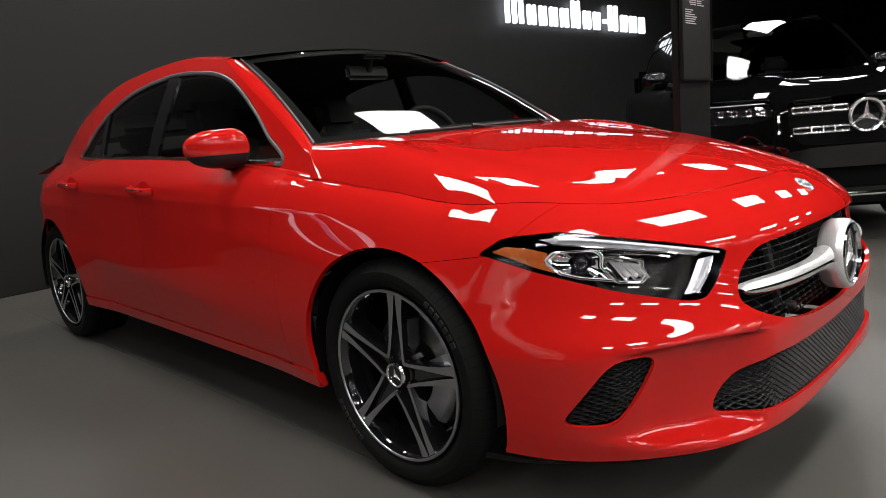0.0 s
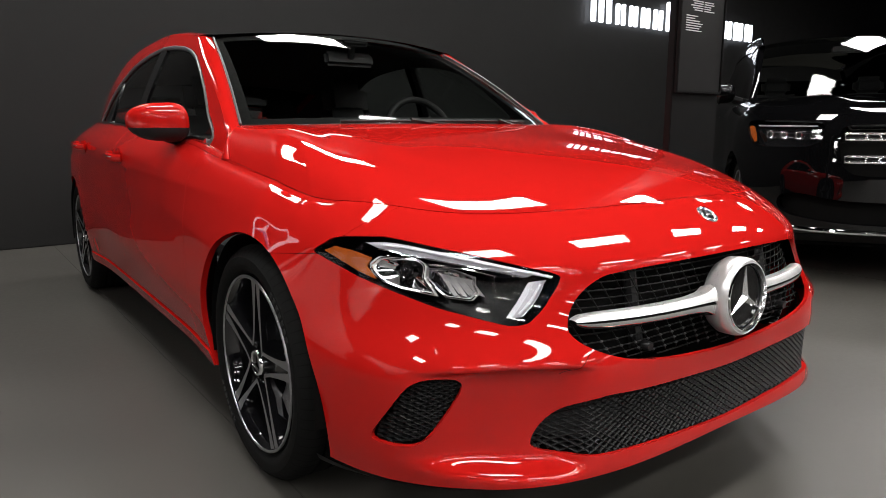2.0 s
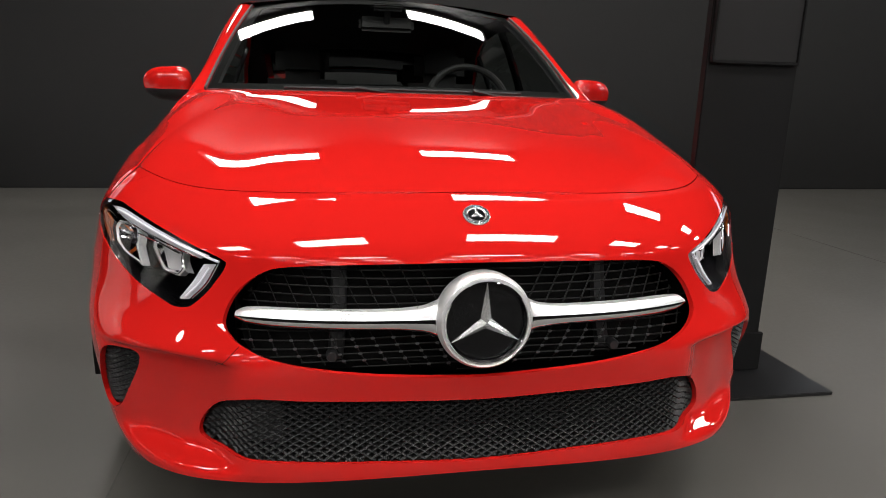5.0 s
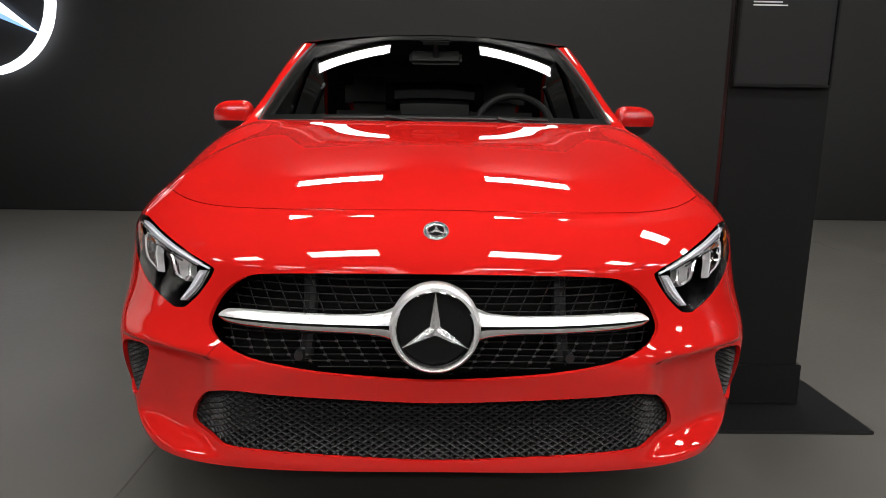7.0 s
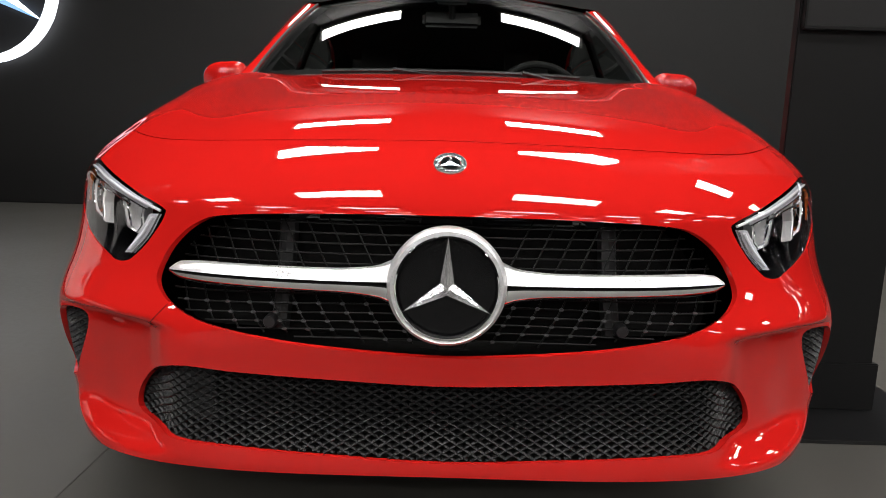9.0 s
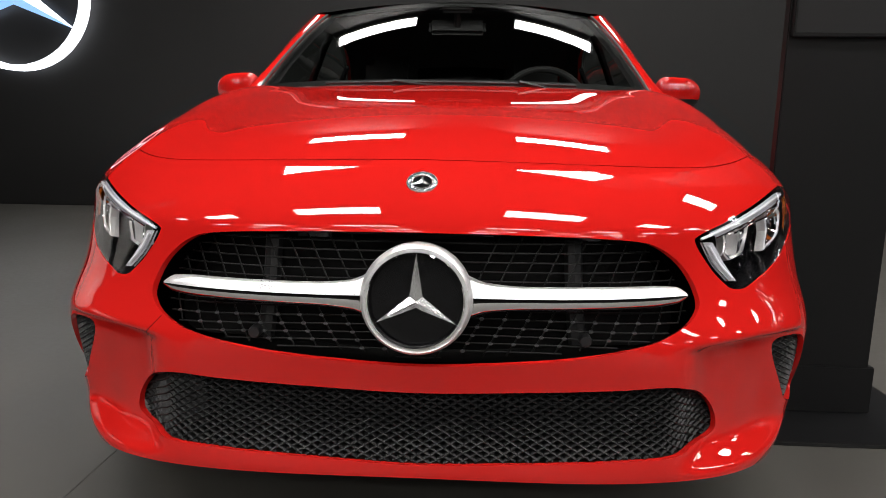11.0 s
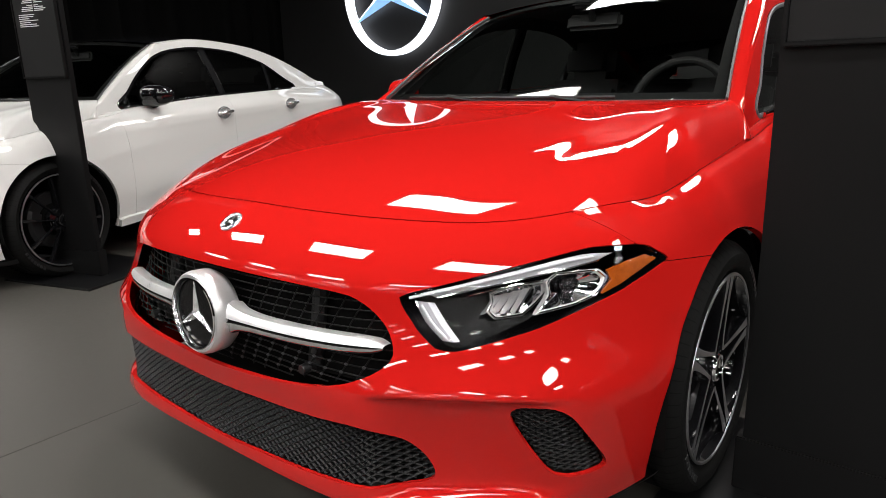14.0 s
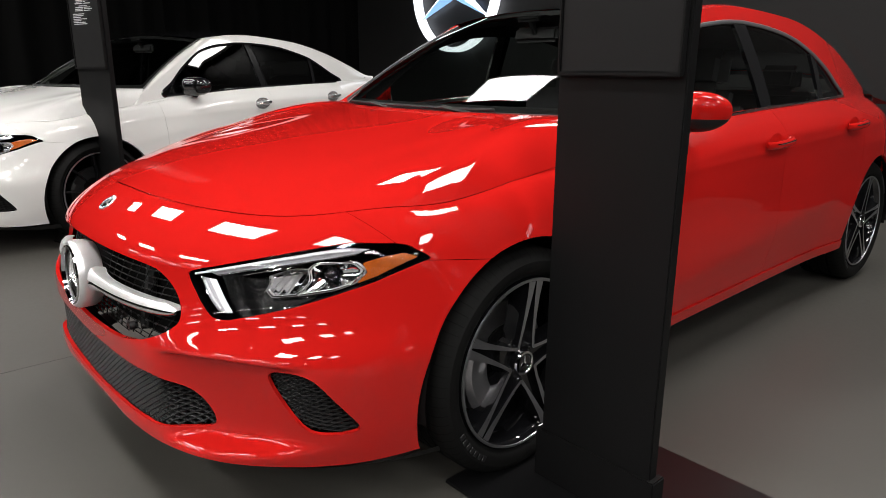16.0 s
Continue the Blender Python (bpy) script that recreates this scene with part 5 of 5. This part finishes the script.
# ---- the large black car ----
class TallShape(Shape):
    """The skin of the tall car before it is scaled."""

    def head(self, q):
        q = np.asarray(q, float)
        return np.stack([0.58 * q, 0.93 + 0.11 * q * q, 1.285 - 0.03 * q * q], -1)

    def cowl(self, q):
        q = np.asarray(q, float)
        return np.stack([0.69 * q, 0.24 + 0.25 * np.abs(q) ** 2.2, 0.912 - 0.006 * q * q], -1)

    def bonnet(self, a, b):
        p = super().bonnet(a, b)
        ax, fade = np.abs(p[..., 0]), np.clip(b * 3, 0, 1) * np.clip((1 - b) * 3, 0, 1)
        p[..., 2] += fade * (0.016 * np.exp(-(((ax - 0.36) / 0.07) ** 2)) - 0.008 * np.exp(-((ax / 0.2) ** 2)))
        return p


def large_car(name, label, m):
    """A tall estate-bodied car, seen mostly from its front."""
    sx, sy, sz = 1.03, 1.06, 1.29
    sh = TallShape(False, 0.0)
    sh.deep = keyed([0.15, 0.24, 0.36, 0.5, 0.66, 0.76, 0.86], [0.84, 0.88, 0.90, 0.905, 0.875, 0.855, 0.835])
    sh.power = keyed([0.2, 0.5, 0.8], [3.6, 3.4, 3.2])
    sh.shoulder = keyed([0, 0.3, 0.6, 0.85, 1.0, 1.2, 1.6, 2.2, 3], [0.79, 0.79, 0.795, 0.81, 0.825, 0.86, 0.9, 0.92, 0.92])
    sh.belt_z = keyed([0.3, 0.6, 1.5, 2.45, 3.4], [0.84, 0.868, 0.91, 0.935, 0.94])
    sh.rail = keyed([0.93, 1.04, 1.5, 2.0, 2.6, 3.2], [1.235, 1.252, 1.285, 1.29, 1.27, 1.21])
    sh.tuck, sh.swell, sh.flat = (lambda q: 0 * q), (lambda q: 0 * q), 0.7
    car = thing(name, label, "car", m @ Matrix.Diagonal((sx, sy, sz, 1)))
    B = sh.BASE
    grille = rounded(both([(0, 0.748), (0.25, 0.745), (0.40, 0.735), (0.43, 0.68), (0.42, 0.58), (0.36, 0.525), (0.2, 0.515), (0, 0.513)]))
    lamp = sharp_outline([(0.50, 0.755), (0.62, 0.765), (0.74, 0.768), (0.83, 0.765), (0.845, 0.72), (0.82, 0.645), (0.72, 0.638), (0.58, 0.645), (0.515, 0.67)])
    intake = rounded(both([(0, 0.40), (0.4, 0.405), (0.62, 0.43), (0.70, 0.40), (0.66, 0.33), (0.4, 0.30), (0, 0.295)]))
    arch = lambda p, y0: np.hypot((p[..., 1] - y0) * sy, (p[..., 2] - 0.285) * sz) - 0.41  # noqa: E731
    us = np.concatenate([-np.linspace(0, 2.95, 220)[:0:-1], np.linspace(0, 2.95, 220)])

    def body(p, u, v):
        keep = np.maximum(-arch(p, 0), -arch(p, B))
        for o, x in ((grille, p[..., 0]), (intake, p[..., 0]), (lamp, np.abs(p[..., 0]))):
            keep = np.maximum(keep, np.where(p[..., 1] < 0, -inside(o, x, p[..., 2]), -1))
        return keep

    obj("body", patch(sh.skin, us, np.linspace(0, 1, 90), body, rim=0.03), NIGHT, car)
    obj("hood", patch(sh.bonnet, np.linspace(-sh.HOOD_END, sh.HOOD_END, 140), np.linspace(0, 1, 60), lambda p, u, v: 0.004 - v + 0 * u, rim=0.01), NIGHT, car)
    for o, z0, z1, k in ((grille, 0.5, 0.8, 0.07), (intake, 0.27, 0.45, 0.05)):
        obj("grille_panel", patch(lambda u, v, k=k: sh.front(u, v, np.full(np.shape(u), k)), np.linspace(-0.72, 0.72, 60), np.linspace(z0, z1, 16), lambda p, u, v, o=o: inside(o, u, v) - 0.008, rim=0), DARK, car, "dark panel behind the grille")
    for z in (0.69, 0.59):
        for s in (1, -1):
            x = s * np.linspace(0.095, 0.405, 20)
            top, low = sh.front(x, np.full(20, z + 0.013), np.full(20, 0.0)), sh.front(x, np.full(20, z - 0.013), np.full(20, 0.0))
            louvre = obj("grille_bar", tube(np.concatenate([top, low[::-1]]), 0.0058, 8, True), POLISH, car, "polished slotted grille louvre")
            for k in (5, 9, 13):
                obj("slot_divider", tube(np.array([top[k], low[k]]), 0.008, 8), POLISH, louvre)
            obj("bar_core", tube((top + low) / 2, 0.007, 6), GLOSS, car)
    at = sh.front(np.array(0.0), np.array(0.645))
    em = Matrix.Translation((0, at[1] - 0.02, 0.645)) @ Matrix.Diagonal((1 / sx, 1, 1 / sz, 1))
    ring = obj("grille_emblem", moved(lathe([(0.091, 0.02), (0.108, 0.0), (0.103, -0.016), (0.091, -0.012)][::-1], 56, "y", True), em), POLISH, car, "chrome emblem ring")
    obj("emblem_star", moved(star(0.096, 0.02, 0.2), em), POLISH, ring, "chrome three-armed star", 1)
    obj("emblem_disc", moved(lathe([(0.001, 0.006), (0.105, 0.01), (0.106, 0.02)], 40, "y"), em), GLOSS, ring)
    x = np.linspace(-0.70, 0.70, 40)
    obj("bumper_trim", tube(sh.front(x, np.full(40, 0.262), np.full(40, -0.004)), 0.011, 8), CHROME, car, "chrome strip along the lower bumper")
    obj("skid_plate", patch(lambda u, v: sh.skin(u, 0 * v) + np.stack([0 * u, 0.02 + 0.14 * v, -0.005 - 0.05 * v], -1), np.linspace(-0.9, 0.9, 50), np.linspace(0, 1, 4), None, rim=0), PLASTIC, car, "black lower edge of the bumper")
    side = lambda u, v: np.stack([sh.side_x(u, v), u, v], -1)  # noqa: E731
    pillar = lambda z: 0.49 + (z - 0.906) * 1.589  # noqa: E731
    outline = sharp_outline([(0.64, 0.885), (1.5, 0.925), (2.95, 0.955), (3.0, 1.14), (2.6, 1.22), (1.9, 1.24), (1.3, 1.235), (1.05, 1.175), (0.82, 1.03)], 6)
    for s in (1, -1):
        f = (lambda vf: vf) if s > 0 else flip
        obj("side_frame", f(patch(side, np.linspace(0.3, 3.2, 120), np.linspace(0.8, 1.33, 60), lambda p, u, v: np.maximum.reduce([pillar(v) - u, v - sh.rail(u), sh.shoulder(1 + u / B) - 0.03 - v, -inside(outline, u, v)]), rim=0.02)), NIGHT, car)
        obj("side_window", f(patch(side, np.linspace(0.55, 3.05, 80), np.linspace(0.86, 1.28, 30), lambda p, u, v: inside(outline, u, v) - 0.004, rim=0.0, lift=-0.008)), PRIVACY, car)
        zz = np.linspace(sh.shoulder(np.array(1.14)), 1.253, 30)
        e2 = np.c_[sh.side_x(pillar(zz), zz), pillar(zz), zz]
        sc = sh.screen(np.ones(30), np.clip((zz - 0.906) / 0.347, 0, 1))
        hc = sh.bonnet(np.full(30, sh.HOOD_END), np.clip((zz - zz[0]) / (0.906 - zz[0]), 0, 1))
        obj("windscreen_pillar", f(ribbon(np.where((zz < 0.906)[:, None], hc, sc), e2, 0.012, (0.6, -0.6, 0.4), 6)), NIGHT, car)
        ys = np.linspace(0.97, 3.15, 50)
        rx = sh.side_x(ys, sh.rail(ys))
        obj("roof_side", f(ribbon(np.c_[rx * 0.9, ys, sh.rail(ys) + sh.crown(ys) * 0.19], np.c_[rx, ys, sh.rail(ys)], 0.006, (0.4, 0, 1), 5)), NIGHT, car)
        yr = np.linspace(1.15, 2.9, 40)
        ends = np.clip(np.minimum(yr - 1.15, 2.9 - yr) / 0.12, 0, 1)
        obj("roof_rail", f(tube(np.c_[sh.side_x(yr, sh.rail(yr)) - 0.05, yr, sh.rail(yr) + 0.01 + 0.035 * np.sin(ends * np.pi / 2)], 0.010, 8)), CHROME, car, "polished roof rail")
        c = np.array((0.92, 0.78, 0.945))
        shell = lambda th, ph: np.stack([np.sign(np.cos(ph) * np.cos(th)) * np.abs(np.cos(ph) * np.cos(th)) ** 0.7 * 0.11, np.cos(ph) * np.sin(th) * 0.06, np.sign(np.sin(ph)) * np.abs(np.sin(ph)) ** 0.7 * 0.062], -1) + c  # noqa: E731
        mirror = obj("side_mirror", f(patch(shell, np.linspace(0, 2 * np.pi, 33), np.linspace(-1.55, 1.55, 24), None, rim=0, away=c)), NIGHT, car)
        obj("mirror_arm", f(tube([(0.74, 0.82, 0.89), (0.83, 0.79, 0.91)], 0.025, 8)), PLASTIC, mirror)
        house = obj("headlight", f(patch(lambda u, v: sh.front(u, v, np.full(np.shape(u), 0.045)), np.linspace(0.48, 0.88, 30), np.linspace(0.62, 0.79, 14), lambda p, u, v: inside(lamp, u, v) - 0.01, rim=0)), GLOSS, car, "gloss black headlight housing")
        obj("lens", f(patch(lambda u, v: sh.front(u, v, np.zeros(np.shape(u))), np.linspace(0.48, 0.88, 50), np.linspace(0.62, 0.79, 26), lambda p, u, v: inside(lamp, u, v) + 0.003, rim=0)), CLEAR, house).visible_shadow = False
        for cx in (0.56, 0.63, 0.70, 0.765):
            p = sh.front(np.array(cx), np.array(0.715), np.array(0.03))
            obj("lamp_module", f(moved(lathe([(0.001, 0.006), (0.011, 0.0), (0.018, -0.008), (0.021, -0.003)], 20, "y"), Matrix.Translation(p))), CHROME, house, "small chrome reflector lamp")
        for zc in (0.75,):
            xs = np.linspace(0.53, 0.80, 16)
            obj("light_strip", f(tube(sh.front(xs, np.full(16, zc), np.full(16, 0.015)), 0.003, 6)), SMOKE, house, "thin frosted light strip")
        amb = np.array([(0.82, 0.745), (0.842, 0.745), (0.842, 0.70), (0.824, 0.66), (0.814, 0.67)])
        obj("side_reflector", f(patch(lambda u, v: sh.front(u, v, np.full(np.shape(u), 0.01)), np.linspace(0.78, 0.86, 14), np.linspace(0.64, 0.77, 14), lambda p, u, v: inside(amb, u, v), rim=0)), AMBER, house, "amber side reflector")
        for y in (0, B):
            w = wheel(car, s * 0.83, y, 0.36, GLOSS)
            w.matrix_basis = pose(s * 0.83, y, 0.36 / sz, 0, 0, 0 if s > 0 else 180) @ Matrix.Diagonal((1 / sx, 1 / sy, 1 / sz, 1))
    roof = lambda u, v: np.stack([u * sh.side_x(v, sh.rail(v)), v, sh.rail(v) + sh.crown(v) * (1 - u * u)], -1)  # noqa: E731
    obj("roof", patch(roof, np.linspace(-0.9, 0.9, 40), np.linspace(0.92, 3.2, 60), lambda p, u, v: 0.935 + 0.115 * u * u - v, rim=0.0), NIGHT, car)
    obj("windscreen", patch(sh.screen, np.linspace(-1, 1, 40), np.linspace(0, 1, 24), None, rim=0.0), GLASS, car).visible_shadow = False
    obj("dashboard", box(-0.66, 0.66, 0.3, 0.86, 0.65, 0.87, 0.04, 3), DASH, car)
    for s in (1, -1):
        obj("front_seat", merge(moved(box(-0.22, 0.22, -0.08, 0.07, 0, 0.52, 0.06, 3), pose(s * 0.37, 1.55, 0.45, -12)), box(s * 0.37 - 0.12, s * 0.37 + 0.12, 1.62, 1.72, 0.95, 1.08, 0.04, 3)), CLOTH, car)
    obj("inside_mirror", box(-0.11, 0.11, 0.94, 0.97, 1.19, 1.23, 0.012, 2), DASH, car)
    obj("underbody", box(-0.65, 0.65, -0.5, 3.2, 0.15, 0.5, 0.03), DARK, car)
    obj("tailgate", box(-0.7, 0.7, 3.15, 3.3, 0.4, 1.13, 0.06, 3), NIGHT, car)
    return car


large_car("black_car", "glossy black tall family car with chrome grille on the floor", pose(3.691, 0.279, 0, 0, 0, -53))
